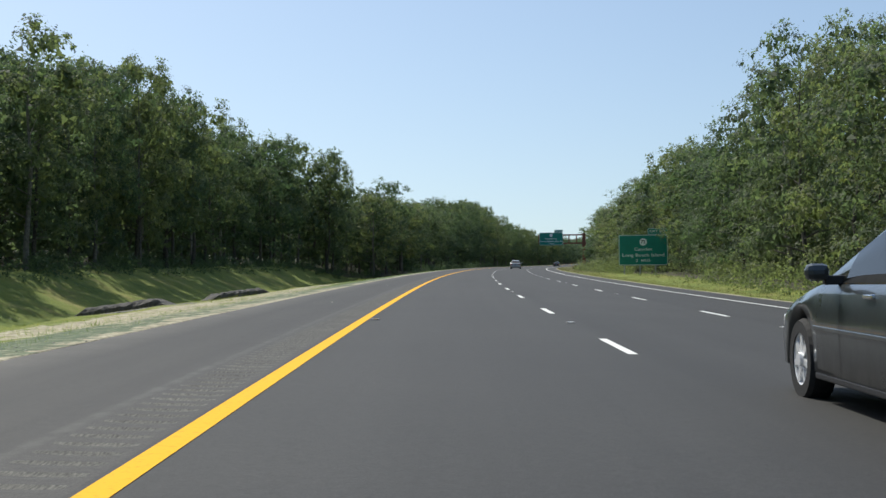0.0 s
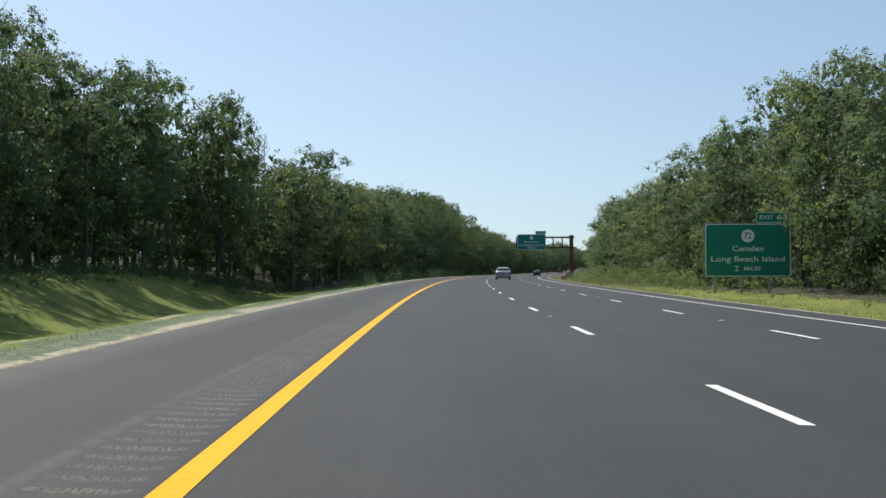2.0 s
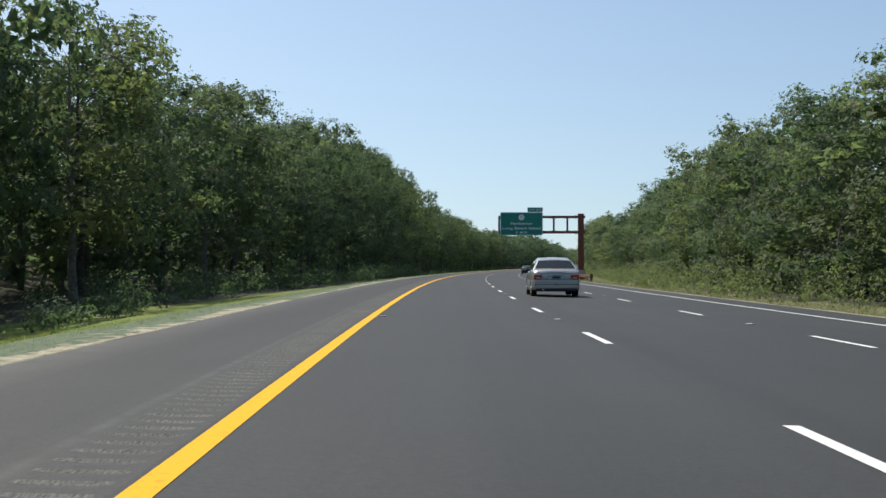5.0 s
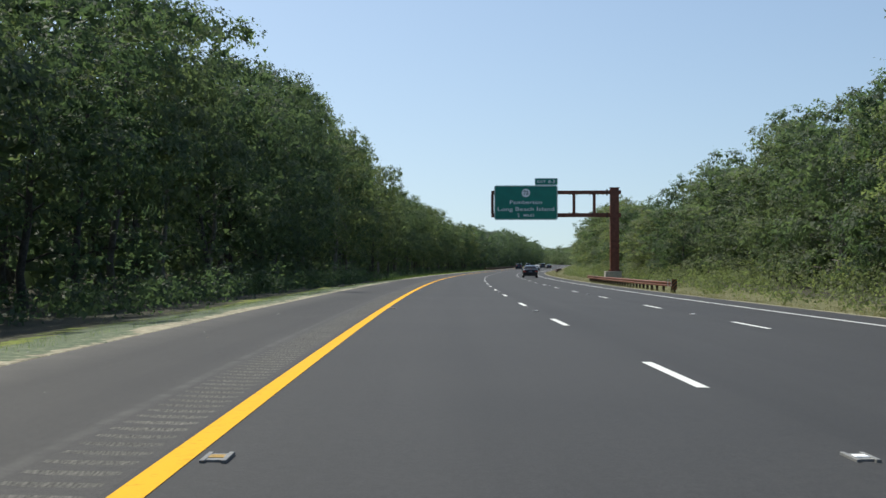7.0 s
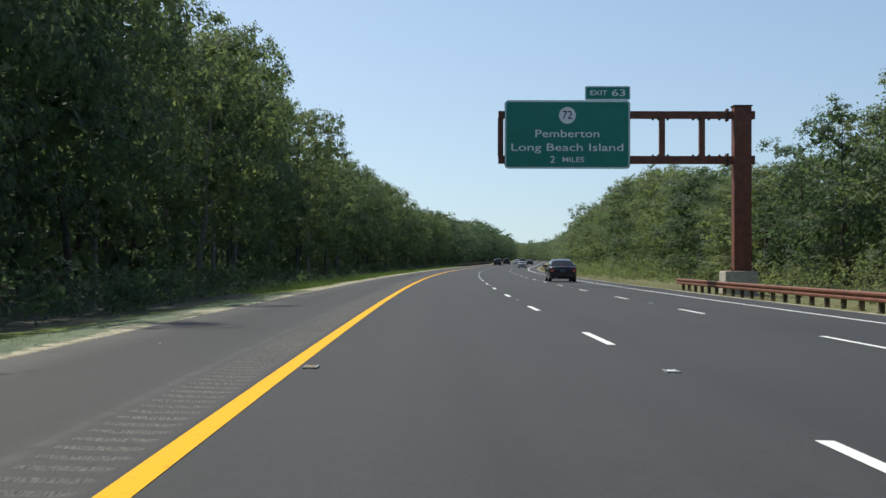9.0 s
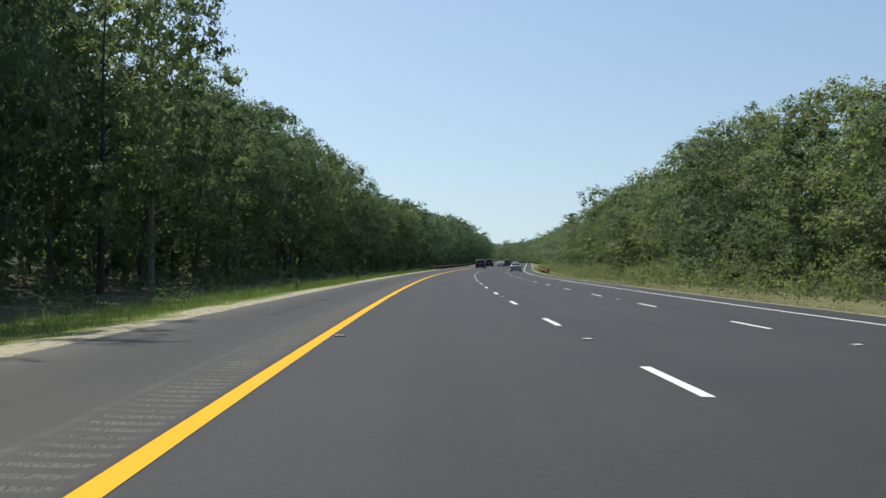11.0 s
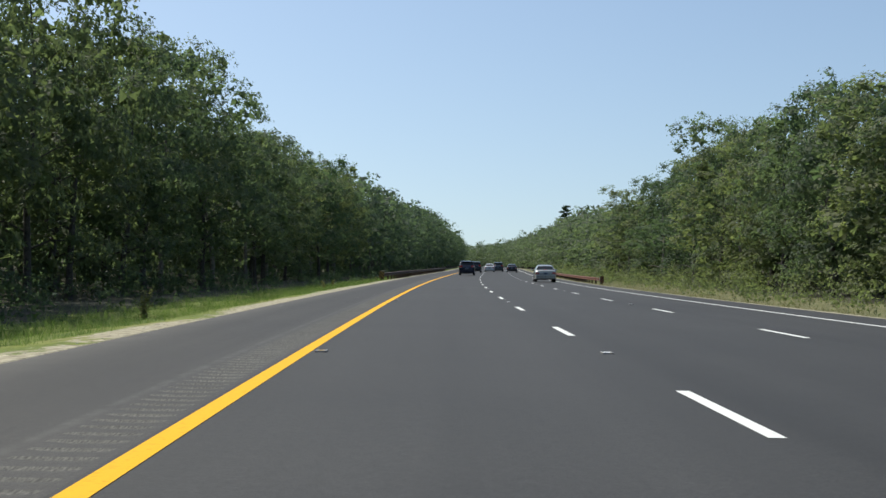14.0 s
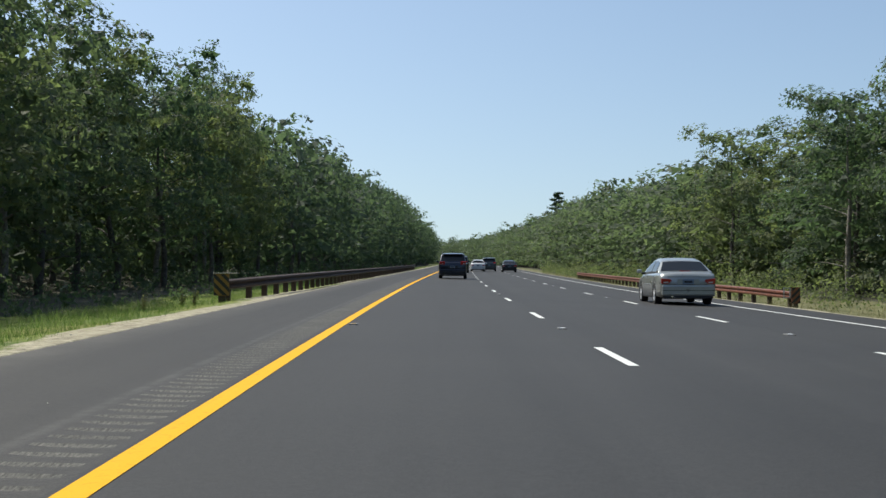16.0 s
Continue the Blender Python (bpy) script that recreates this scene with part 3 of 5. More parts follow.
# heights of the forest's edge along the road
TALL_LS = np.array([-100, 80, 92, 104, 114, 124, 133, 143, 155, 165, 175, 187, 197, 207, 217, 226, 235, 245, 256, 266, 280, 300, 320, 340, 375, 395, 430, 443,
                    452, 463, 475, 488, 503, 513, 523, 533, 545, 553, 562, 585, 594, 604, 613, 640, 655, 672, 685, 695, 715, 740, 790, 815, 840, 870, 900, 1100, 1200])
TALL_L = np.array([16.4, 16.3, 17.2, 18.5, 20.0, 20.0, 17.6, 16.8, 17.4, 18.4, 19.2, 18.4, 17.0, 15.4, 13.6, 12.3, 12.4, 13.4, 13.6, 13.4, 13.6, 16.2, 16.9, 17.6, 18.8, 19.3, 19.2, 16.8,
                   14.6, 15.3, 16.8, 17.2, 17.4, 16.0, 14.6, 15.2, 16.0, 15.0, 13.8, 13.6, 12.6, 12.4, 13.5, 13.9, 14.4, 14.6, 14.0, 12.6, 13.5, 14.4, 15.8, 16.0, 15.0, 14.0, 13.4, 14.0, 14.5])
TALL_RS = np.array([-100, 60, 75, 88, 104, 113, 130, 145, 160, 170, 180, 190, 203, 213, 222, 232, 250, 272, 285, 300, 325, 345, 362, 378, 390, 400, 412, 432,
                    455, 470, 492, 503, 512, 530, 545, 560, 573, 583, 593, 602, 612, 630, 645, 670, 700, 735, 760, 820, 900, 1100, 1200])
TALL_R = np.array([15.0, 15.0, 15.6, 16.6, 16.4, 13.0, 13.8, 14.8, 15.7, 14.8, 13.9, 13.5, 13.1, 11.6, 11.2, 12.4, 12.5, 13.5, 12.6, 12.3, 12.5, 12.9, 12.8, 12.3, 10.8, 9.4, 10.0, 11.7,
                   12.2, 12.9, 14.0, 13.0, 12.6, 13.0, 12.6, 13.3, 14.0, 13.7, 13.2, 12.8, 12.0, 10.8, 10.5, 10.9, 11.7, 12.4, 12.2, 12.5, 12.5, 14.0, 14.5])


def tree_height(s, side):
    return float(np.interp(s, TALL_LS, TALL_L) if side < 0 else np.interp(s, TALL_RS, TALL_R))


def swell(s, side):
    """Groups of taller and lower trees along the edge."""
    return 1.0 + 0.06 * math.sin(s / 7.9 + side) * math.sin(s / 23.0 + 2.0 * side) + 0.035 * math.sin(s / 4.1)


def plant_forest():
    rng = np.random.default_rng(11)
    spec_left = [(3.3, 0.14), (3.6, 0.2), (3.2, 0.10), (3.7, 0.18), (3.4, 0.24), (3.0, 0.16), (3.5, 0.12)]
    spec_right = [(3.4, 0.03), (3.7, 0.06), (3.2, 0.02), (3.5, 0.08), (3.3, 0.04), (3.0, 0.05), (3.6, 0.03)]
    sets = {}
    for side, specs in ((-1, spec_left), (1, spec_right)):
        sets[side] = [[make_tree("tree", tree_shape(40 + 15 * side + i, 13.0, sp, low, 5700, (0.12, 0.26), 640, 0.55, 14, 0.19, (-0.7 * side, -0.7)), M_LEAF), False]
                      for i, (sp, low) in enumerate(specs)]

    def put(slot, m, label, group):
        ob, used = slot
        if used:
            ob = copy_thing(ob, m)
        slot[1] = True
        ob.matrix_basis = m
        tagged(ob, label, "tree", group)

    for side, group, label in ((-1, "forest edge trees beside the median", "shaded green oak tree at the median forest edge"),
                               (1, "forest edge trees beside the outer verge", "sunlit leafy green oak beside the grass verge")):
        s, count = 30.0, 0
        while s < 640:
            edge = float(wood_left(s) if side < 0 else wood_right(s))
            tall = tree_height(s, side)
            open_bank = side < 0 and s < 200
            lat = edge + side * (rng.uniform(1.6, 6.4) if side < 0 else rng.uniform(2.5, 6.8) - (1.0 if s > 400 else 0.0))
            z = tall * rng.uniform(0.87, 1.05) * swell(s, side) / 13.0
            w = rng.uniform(0.9, 1.2)
            if side > 0 and 112 < s < 157:                 # clear of the roadside sign
                lat = max(lat, 27.0)
            if side < 0 and s > 225:
                reach = -2.2 if 334 < s < 352 else -3.7 if 298 < s < 326 else -2.9      # how near the road the tree's shade may fall
                lat = min(lat, reach - 0.52 * 13.0 * z - 2.0 * w)
            up = float(terrain(s, lat))
            m = stand(s, lat, up, rng.uniform(-38, 38)) @ Matrix.Diagonal((w, w, z, 1))
            put(sets[side][int(rng.integers(0, 7))], m, label, group)
            count += 1
            clump = rng.uniform(2.0, 3.4) if count % 3 else rng.uniform(6.5, 9.0) if s < 128 else rng.uniform(7.5, 9.5)
            s += clump if open_bank else rng.uniform(3.6, 5.4)

    # a few pines that stand out of the edge
    pine = [make_tree("pine_tree", pine_shape(7, 13.0, 3.2, 2600, (0.25, 0.5)), M_PINE), False]
    for s, lat, h, w in ((247, 25.6, 11.8, 0.8), (896, 28.4, 20.6, 1.6), (268, 27.0, 11.0, 0.9)):
        m = stand(s, lat, float(terrain(s, lat)), rng.uniform(0, 360)) @ Matrix.Diagonal((w, w, h / 13.0, 1))
        put(pine, m, "dark green pine tree rising among the oaks", "pines among the oaks")

    # the depth of the wood behind the edge: leaf masses and trunks, one object a side
    base = [tree_shape(80 + i, 13.0, 3.3, 0.1, 840, (0.22, 0.44), 170, 0.85, 8, 0.26) for i in range(4)]
    inner = [tree_shape(85 + i, 13.0, 3.5, 0.1, 520, (0.28, 0.52), 130, 0.85, 8, 0.3) for i in range(4)]
    distant = [tree_shape(90 + i, 13.0, 3.5, 0.05, 620, (0.3, 0.55), 140, 1.1, 6, 0.3) for i in range(4)]
    for side, name in ((-1, "woods_median"), (1, "woods_right")):
        cards, trunk_v, trunk_f, nv = [], [], [], 0
        rows = [(7.0, 4.6, 30, 640)] + ([(10.0, 4.6, 100, 215), (12.5, 5.0, 30, 640), (19.0, 5.0, 30, 640)] if side < 0 else [])
        rows += [(3.0, 3.6, 640, 1000), (7.5, 5.0, 640, 1000), (3.0, 5.5, 1000, 1420), (9.0, 8.0, 1000, 1420), (2.5, 6.0, -140, 30)]
        for off, gap, s0, s1 in rows:
            s = s0
            while s < s1:
                edge = float(wood_left(s) if side < 0 else wood_right(s))
                tall = tree_height(s, side)
                lat = edge + side * (off + rng.uniform(-1.3, 1.3))
                z = tall * (rng.uniform(0.82, 0.96) if s0 < 600 else rng.uniform(0.84, 1.03)) * swell(s, side) / 13.0
                (tv, tf), lv = (inner if 12.0 < off and s0 < 600 else base if s0 < 600 else distant)[int(rng.integers(0, 4))]
                w = rng.uniform(0.95, 1.25)
                m = np.array(stand(s, lat, float(terrain(s, lat)), rng.uniform(0, 360)) @ Matrix.Diagonal((w, w, z, 1)))
                cards.append(lv @ m[:3, :3].T + m[:3, 3])
                tv = np.array(tv)[:42]
                trunk_v.append(tv @ m[:3, :3].T + m[:3, 3])
                trunk_f += [tuple(i + nv for i in q) for q in tf[:35]]
                nv += len(tv)
                s += gap * rng.uniform(0.8, 1.25)
        ob = loose_blades(name, np.concatenate(cards), M_FAR_LEAF)
        tagged(ob, "deep green oak woods behind the forest edge", "woods", kind="stuff")
        mesh_object("trunks", np.concatenate(trunk_v), trunk_f, M_BARK, parent=ob, smooth=True)


def plant_far_canopy():
    """The forest that goes on behind the edge on both sides."""
    rng = np.random.default_rng(57)
    shape = [tree_shape(120 + i, 12.0, 4.2, 0.3, 56, (1.3, 2.3), 14, 2.6, 4, 0.7)[1] for i in range(5)]
    for side, name in ((-1, "deep_forest_median"), (1, "deep_forest_outer")):
        cards = []
        for off in np.arange(27.0, 116.0, 15.0):
            s = -120.0
            while s < 1400:
                edge = float(wood_left(s) if side < 0 else wood_right(s))
                lat = edge + side * (off + rng.uniform(-3, 3))
                w, z = rng.uniform(0.9, 1.4), rng.uniform(0.65, 0.85)
                m = np.array(stand(s, lat, float(terrain(s, lat)), rng.uniform(0, 360)) @ Matrix.Diagonal((w, w, z, 1)))
                cards.append(shape[int(rng.integers(0, 5))] @ m[:3, :3].T + m[:3, 3])
                s += rng.uniform(7.0, 11.0)
        tagged(loose_blades(name, np.concatenate(cards), M_FAR_LEAF), "unbroken green canopy of the deep forest", "woods", kind="stuff")


def plant_dead_trees():
    """Bare grey snags whose twigs stand out of the leaves."""
    rng = np.random.default_rng(77)
    for s, lat, h in ((138, -29.5, 19.6), (150, -29.0, 18.8), (212, -22.0, 16.8)):
        root = new("dead_tree")
        chunks = [tube([(0, 0, -0.3), (0.1, 0, h * 0.3), (-0.1, 0.15, h * 0.65), (0.15, 0.1, h)], [0.16, 0.13, 0.08, 0.015], 7)]
        twigs = []
        for i in range(22):
            f = rng.uniform(0.4, 0.97)
            a, reach = rng.uniform(0, 2 * math.pi), rng.uniform(0.8, 2.6) * (1.25 - f)
            p0 = np.array([0, 0.1, h * f])
            p1 = p0 + np.array([math.cos(a) * reach * 0.5, math.sin(a) * reach * 0.5, reach * 0.6])
            p2 = p0 + np.array([math.cos(a) * reach, math.sin(a) * reach, reach * 1.4])
            twigs.append(tube([p0, p1, p2], [0.04, 0.028, 0.008], 4))
            for _ in range(3):
                q = p1 + (p2 - p1) * rng.uniform(0, 0.9)
                twigs.append(tube([q, q + rng.normal(0, 0.3, 3) + np.array([0, 0, 0.35])], [0.014, 0.005], 3))
        v, f = join(chunks)
        mesh_object("trunk", v, f, M_SNAG, parent=root, smooth=True)
        v, f = join(twigs)
        tagged(mesh_object("branches", v, f, M_SNAG, parent=root, smooth=True), kind="stuff")
        root.matrix_basis = stand(s, lat, float(terrain(s, lat)), rng.uniform(0, 360))
        tagged(root, "leafless grey dead tree among the median oaks", "tree", "dead trees in the median wood")


def plant_thickets():
    """Saplings and brush that close the view into the wood."""
    rng = np.random.default_rng(31)
    for side, name in ((-1, "thicket_median"), (1, "thicket_outer")):
        blobs = []
        for off, gap in ((5.5, 2.6), (10.0, 2.4), (15.0, 2.4), (21.0, 2.4), (26.0, 2.2))[:5 if side < 0 else 3]:
            s = 20.0
            while s < 900:
                edge = float(wood_left(s) if side < 0 else wood_right(s))
                lat = edge + side * (off + rng.uniform(-1.5, 1.5))
                h = rng.uniform(1.6, 3.6) + off * 0.12
                blobs.append((place(s, lat, float(terrain(s, lat)) + h * 0.48), np.array([1.5, 1.5, h * 0.55])))
                s += gap * rng.uniform(0.8, 1.3)
        v = crown_points(blobs, 60000 if side < 0 else 24000, rng, (0.25, 0.5), 8, 0.35, len(blobs) * 26, 0.9)
        tagged(loose_blades(name, v, M_FAR_LEAF), "dark green saplings and brush inside the wood", "brush", kind="stuff")


def plant_undergrowth():
    """Low bushes at the foot of the forest, and grass on the verges."""
    rng = np.random.default_rng(23)
    for side, name, label in ((-1, "undergrowth_median", "low dark green bushes under the median trees"), (1, "undergrowth_right", "leafy green bushes at the foot of the oaks")):
        blobs = []
        s = 20.0
        while s < 760:
            edge = float(wood_left(s) if side < 0 else wood_right(s))
            for _ in range(3):
                reach = (4.6 if 204 < s < 345 else 5.5 if s >= 345 else 0.6) if side < 0 else 3.6
                lat = edge + side * rng.uniform(-reach, 4.5)
                lat = min(lat, PAVE_L - 3.6) if side < 0 else lat
                h = rng.uniform(0.5, 1.7) * (0.5 if s >= 345 and lat > edge + 0.8 else 1.0) if side < 0 else rng.uniform(0.8, 2.6) * (0.3 if 96 < s < 157 and lat < edge + 2.0 else 0.62 if lat < edge - 2.6 else 1.0)
                p = place(s + rng.uniform(-1, 1), lat, float(terrain(s, lat)) + h * 0.45)
                blobs.append((p, np.array([h * 0.8, h * 0.8, h * 0.6])))
            s += 2.0 if side > 0 else 2.6
        if side > 0:
            for s in np.arange(94.0, 158.0, 1.1):
                lat, h = rng.uniform(25.2, 29.0), rng.uniform(1.3, 3.0)
                blobs.append((place(s, lat, float(terrain(s, lat)) + h * 0.45), np.array([h * 0.8, h * 0.8, h * 0.6])))
            for s in np.concatenate([np.arange(24.0, 96.0, 1.3), np.arange(158.0, 720.0, 1.3)]):
                near = s > 400 or 285 < s < 385
                lat = float(wood_right(s)) - (rng.uniform(2.2, 4.6) if near else rng.uniform(1.4, 3.4))
                h = rng.uniform(0.5, 1.4) if near else rng.uniform(0.4, 1.0)
                blobs.append((place(s, lat, float(terrain(s, lat)) + h * 0.4), np.array([h * 0.95, h * 0.95, h * 0.65])))
        if side < 0:
            for s in np.arange(8.0, 182.0, 0.7):
                lat = rng.uniform(-26.4, -23.6)
                h = rng.uniform(0.25, 0.95)
                blobs.append((place(s, lat, float(terrain(s, lat)) + h * 0.4), np.array([h * 0.9, h * 0.9, h * 0.6])))
            for s in np.arange(196.0, 350.0, 0.9):
                lat = rng.uniform(-10.6, -8.0 if s < 310 else -6.8)
                h = rng.uniform(0.3, 0.95)
                blobs.append((place(s, lat, float(terrain(s, lat)) + h * 0.4), np.array([h * 0.85, h * 0.85, h * 0.6])))
        v = crown_points(blobs, 104000 if side > 0 else 92000, rng, (0.08, 0.18), 12, 0.17, len(blobs) * 20, 0.2)
        tagged(loose_blades(name, v, M_LEAF), label, "bushes", kind="stuff")

    def blades(name, label, s, lat, tall, count, mat=None):
        n = len(s)
        up = terrain(s, lat)
        base = place(s, lat, up)
        out = []
        for _ in range(count):
            a = rng.uniform(0, 2 * math.pi, n)
            h = tall * rng.uniform(0.5, 1.15, n)
            side = np.stack([np.cos(a), np.sin(a), 0 * a], -1)
            lean = rng.normal(0, 0.5, (n, 3)) * h[:, None]
            lean[:, 2] = 0
            b = base + rng.normal(0, 0.08, (n, 3)) * np.array([1, 1, 0])
            w = 0.003 + 0.010 * h[:, None]
            tip = b + lean + np.array([0, 0, 1]) * h[:, None]
            out.append(np.stack([b - side * w - np.array([0, 0, 0.03]), b + side * w - np.array([0, 0, 0.03]), tip], 1))
        tagged(loose_blades(name, np.concatenate(out).reshape(-1, 3), mat or M_BLADE), label, "grass", kind="stuff")

    n = 17000
    s = rng.uniform(350, 720, n)
    s = s + 0.9 * np.sin(s * 1.7) + 0.5 * np.sin(s * 4.1)          # in clumps
    lat = PAVE_L - 0.6 - rng.gamma(2.0, 1.1, n)
    blades("grass_median", "tall green and straw coloured grass beside the sandy edge", s, lat, rng.uniform(0.08, 0.22, n) * np.clip(0.7 + 0.36 * (PAVE_L - 0.6 - lat), 0.7, 2.2) * np.where(s > 566, 0.8, 1.0), 6)
    n = 15000
    s = rng.uniform(10, 200, n)
    lat = PAVE_L - 2.6 - rng.uniform(0, 1, n) * (PAVE_L - 3.0 - wood_left(s))
    blades("grass_bank", "short sunlit grass on the sloping median bank", s, lat, rng.uniform(0.05, 0.15, n), 4)
    n = 6000
    s = rng.uniform(8, 350, n)
    blades("grass_fringe", "grey green seeded grass along the shoulder edge", s, PAVE_L - 0.5 - rng.gamma(2.0, 0.5, n), rng.uniform(0.03, 0.10, n), 4)
    n = 12000
    s = rng.uniform(20, 700, n)
    lat = PAVE_R + 0.25 + rng.uniform(0, 1, n) ** 1.2 * (wood_right(s) - PAVE_R)
    blades("grass_right", "dry yellow green grass on the outer verge", s, lat, rng.uniform(0.1, 0.32, n), 4, M_STRAW)


def scatter_stones():
    """Pebbles and clods on the bare sand beside the pavement."""
    rng = np.random.default_rng(63)
    n = 2600
    s = rng.uniform(10, 640, n)
    lat = PAVE_L - 0.06 - rng.gamma(1.6, 0.22, n) * np.where(s > 345, 1.3, 0.8)
    loose = rng.uniform(0, 1, n) < 0.05                            # some lie out on the shoulder
    lat = np.where(loose, rng.uniform(PAVE_L + 0.1, -0.8, n), lat)
    c = place(s, lat, np.where(loose, 0.004, terrain(s, lat)))
    size = np.minimum(rng.gamma(2.0, 0.0045, n) + 0.004, 0.02)
    octa = np.array([[1, 0, 0], [0, 1, 0], [-1, 0, 0], [0, -1, 0], [0, 0, 0.45], [0, 0, -0.4]], float)
    v = c[:, None, :] + octa[None] * size[:, None, None] * rng.uniform(0.6, 1.4, (n, 6, 1))
    tri = np.array([[0, 1, 4], [1, 2, 4], [2, 3, 4], [3, 0, 4], [1, 0, 5], [2, 1, 5], [3, 2, 5], [0, 3, 5]])
    f = (tri[None] + 6 * np.arange(n)[:, None, None]).reshape(-1, 3)
    tagged(mesh_object("pebbles", v.reshape(-1, 3), f, M_PEBBLE), "pale and brown pebbles on the sandy pavement edge", "pebbles", kind="stuff")


def plant_weeds():
    """Tall single weeds that stand out of the median grass."""
    rng = np.random.default_rng(91)
    first = None
    for s, lat, h in ((468.0, -5.4, 1.05), (481.0, -5.4, 0.45), (497.0, -4.9, 0.75),
                      (424.0, -4.6, 0.6), (533.0, -4.5, 0.5), (567.6, -4.4, 0.42), (568.6, -4.9, 0.5), (566.2, -5.3, 0.45), (548.0, -5.6, 0.5)):
        if first is None:
            root = first = new("weed")
            stems, cards = [], []
            for _ in range(11):
                a, lean = rng.uniform(0, 2 * math.pi), rng.uniform(0.05, 0.32)
                top = np.array([math.cos(a) * lean, math.sin(a) * lean, rng.uniform(0.6, 1.0)])
                stems.append(tube([(0, 0, -0.05), tuple(top * np.array([0.4, 0.4, 0.55])), tuple(top)], [0.008, 0.006, 0.003], 4))
                f = rng.uniform(0.15, 1.0, (16, 1))
                cards.append(top * np.concatenate([f, f, f], 1) + rng.normal(0, 0.035, (16, 3)))
            v, f = join(stems)
            mesh_object("stem", v, f, M_STRAW, parent=root)
            c = np.concatenate(cards)
            m = rng.normal(size=c.shape)
            m /= np.linalg.norm(m, axis=1, keepdims=True)
            loose_blades("leaves", leaf_cards(c, m, rng.uniform(0.05, 0.13, len(c)), rng), M_STRAW, parent=root)
        else:
            root = copy_thing(first, Matrix())
        root.matrix_basis = stand(s, lat, float(terrain(s, lat)), rng.uniform(0, 360)) @ Matrix.Scale(h, 4)
        tagged(root, "tall straw coloured weed standing in the median grass", "weed", "weeds on the median verge")


plant_forest()
plant_far_canopy()
plant_dead_trees()
plant_thickets()
plant_undergrowth()
scatter_stones()
plant_weeds()


# ------------------------------------------------------------------ things: helpers
def bevel_mat(name, base, rough, metal=0.0, coat=0.0, scale=8.0, vary=0.25):
    """A worn surface: base colour with broad and fine variation."""
    m = material(name, base, rough, metal)
    n = Nodes(m)
    v = n.coords()
    a = n.noise(scale, 5.0, v)
    lo, hi = tuple(c * (1 - vary) for c in base), tuple(min(c * (1 + vary), 1.0) for c in base)
    c = n.ramp(a, [(0.3, lo), (0.7, hi)])
    d = n.ramp(n.noise(scale * 9, 3.0, v), [(0.3, (0.92, 0.92, 0.92)), (0.7, (1.06, 1.06, 1.06))])
    n.colour(n.mix(1.0, c, d, "MULTIPLY"))
    if coat:
        n.b.inputs["Coat Weight"].default_value = coat
        n.b.inputs["Coat Roughness"].default_value = 0.04
    return m


M_RUST = bevel_mat("weathered_brown_steel", (0.165, 0.055, 0.032), 0.6, 0.0, 0.0, 3.0, 0.4)
M_RUST_DARK = bevel_mat("dark_brown_steel_post", (0.060, 0.036, 0.027), 0.75, 0.0, 0.0, 5.0, 0.35)
M_SIGN = bevel_mat("green_sign_sheeting", (0.006, 0.225, 0.162), 0.42, 0.0, 0.0, 1.2, 0.12)
M_LEGEND = bevel_mat("white_sign_legend", (0.90, 0.92, 0.91), 0.5, 0.0, 0.0, 6.0, 0.06)
M_NUMERAL = material("black_numerals", (0.02, 0.02, 0.02), 0.5)
M_GALV = bevel_mat("galvanised_steel", (0.38, 0.39, 0.39), 0.5, 0.6, 0.0, 12.0, 0.2)
M_CONCRETE = bevel_mat("concrete", (0.42, 0.39, 0.33), 0.9, 0.0, 0.0, 4.0, 0.25)
M_RUBBER = bevel_mat("rubber", (0.018, 0.018, 0.018), 0.85, 0.0, 0.0, 20.0, 0.3)
M_ALLOY = bevel_mat("alloy_rim", (0.80, 0.81, 0.82), 0.38, 0.45, 0.0, 20.0, 0.1)
M_TRIM = bevel_mat("black_plastic_trim", (0.022, 0.022, 0.024), 0.55, 0.0, 0.0, 20.0, 0.2)
M_CHROME = material("chrome", (0.8, 0.8, 0.8), 0.12, 1.0)
M_GLASS = material("tinted_glass", (0.012, 0.015, 0.017), 0.05, 0.0, 0.3)
M_GLASS.node_tree.nodes["Principled BSDF"].inputs["Coat Weight"].default_value = 0.0
M_LAMP_RED = bevel_mat("red_lamp_glass", (0.40, 0.018, 0.014), 0.12, 0.0, 0.6, 30.0, 0.2)
M_LAMP_WHITE = material("clear_lamp_glass", (0.6, 0.6, 0.58), 0.1)
M_PLATE = bevel_mat("number_plate", (0.17, 0.22, 0.29), 0.5, 0.0, 0.0, 20.0, 0.1)
M_HAZARD = bevel_mat("yellow_hazard_sheet", (0.27, 0.15, 0.03), 0.5, 0.0, 0.0, 6.0, 0.15)
M_HAZARD_FADED = bevel_mat("faded_orange_sheet", (0.21, 0.075, 0.03), 0.55, 0.0, 0.0, 6.0, 0.2)
M_REFLECTOR = bevel_mat("pale_cast_metal", (0.21, 0.21, 0.20), 0.6, 0.0, 0.0, 30.0, 0.3)
M_LENS_AMBER = bevel_mat("amber_lens", (0.55, 0.33, 0.06), 0.3, 0.0, 0.3, 30.0, 0.2)


def part(name, bm, mat, parent, label="", smooth=False):
    me = bpy.data.meshes.new(name)
    bm.to_mesh(me)
    bm.free()
    me.materials.append(mat)
    if smooth:
        me.polygons.foreach_set("use_smooth", np.ones(len(me.polygons), dtype=bool))
    ob = new(name, me)
    if parent is not None:
        ob.parent = parent
    if label:
        ob["label"] = label
    return ob


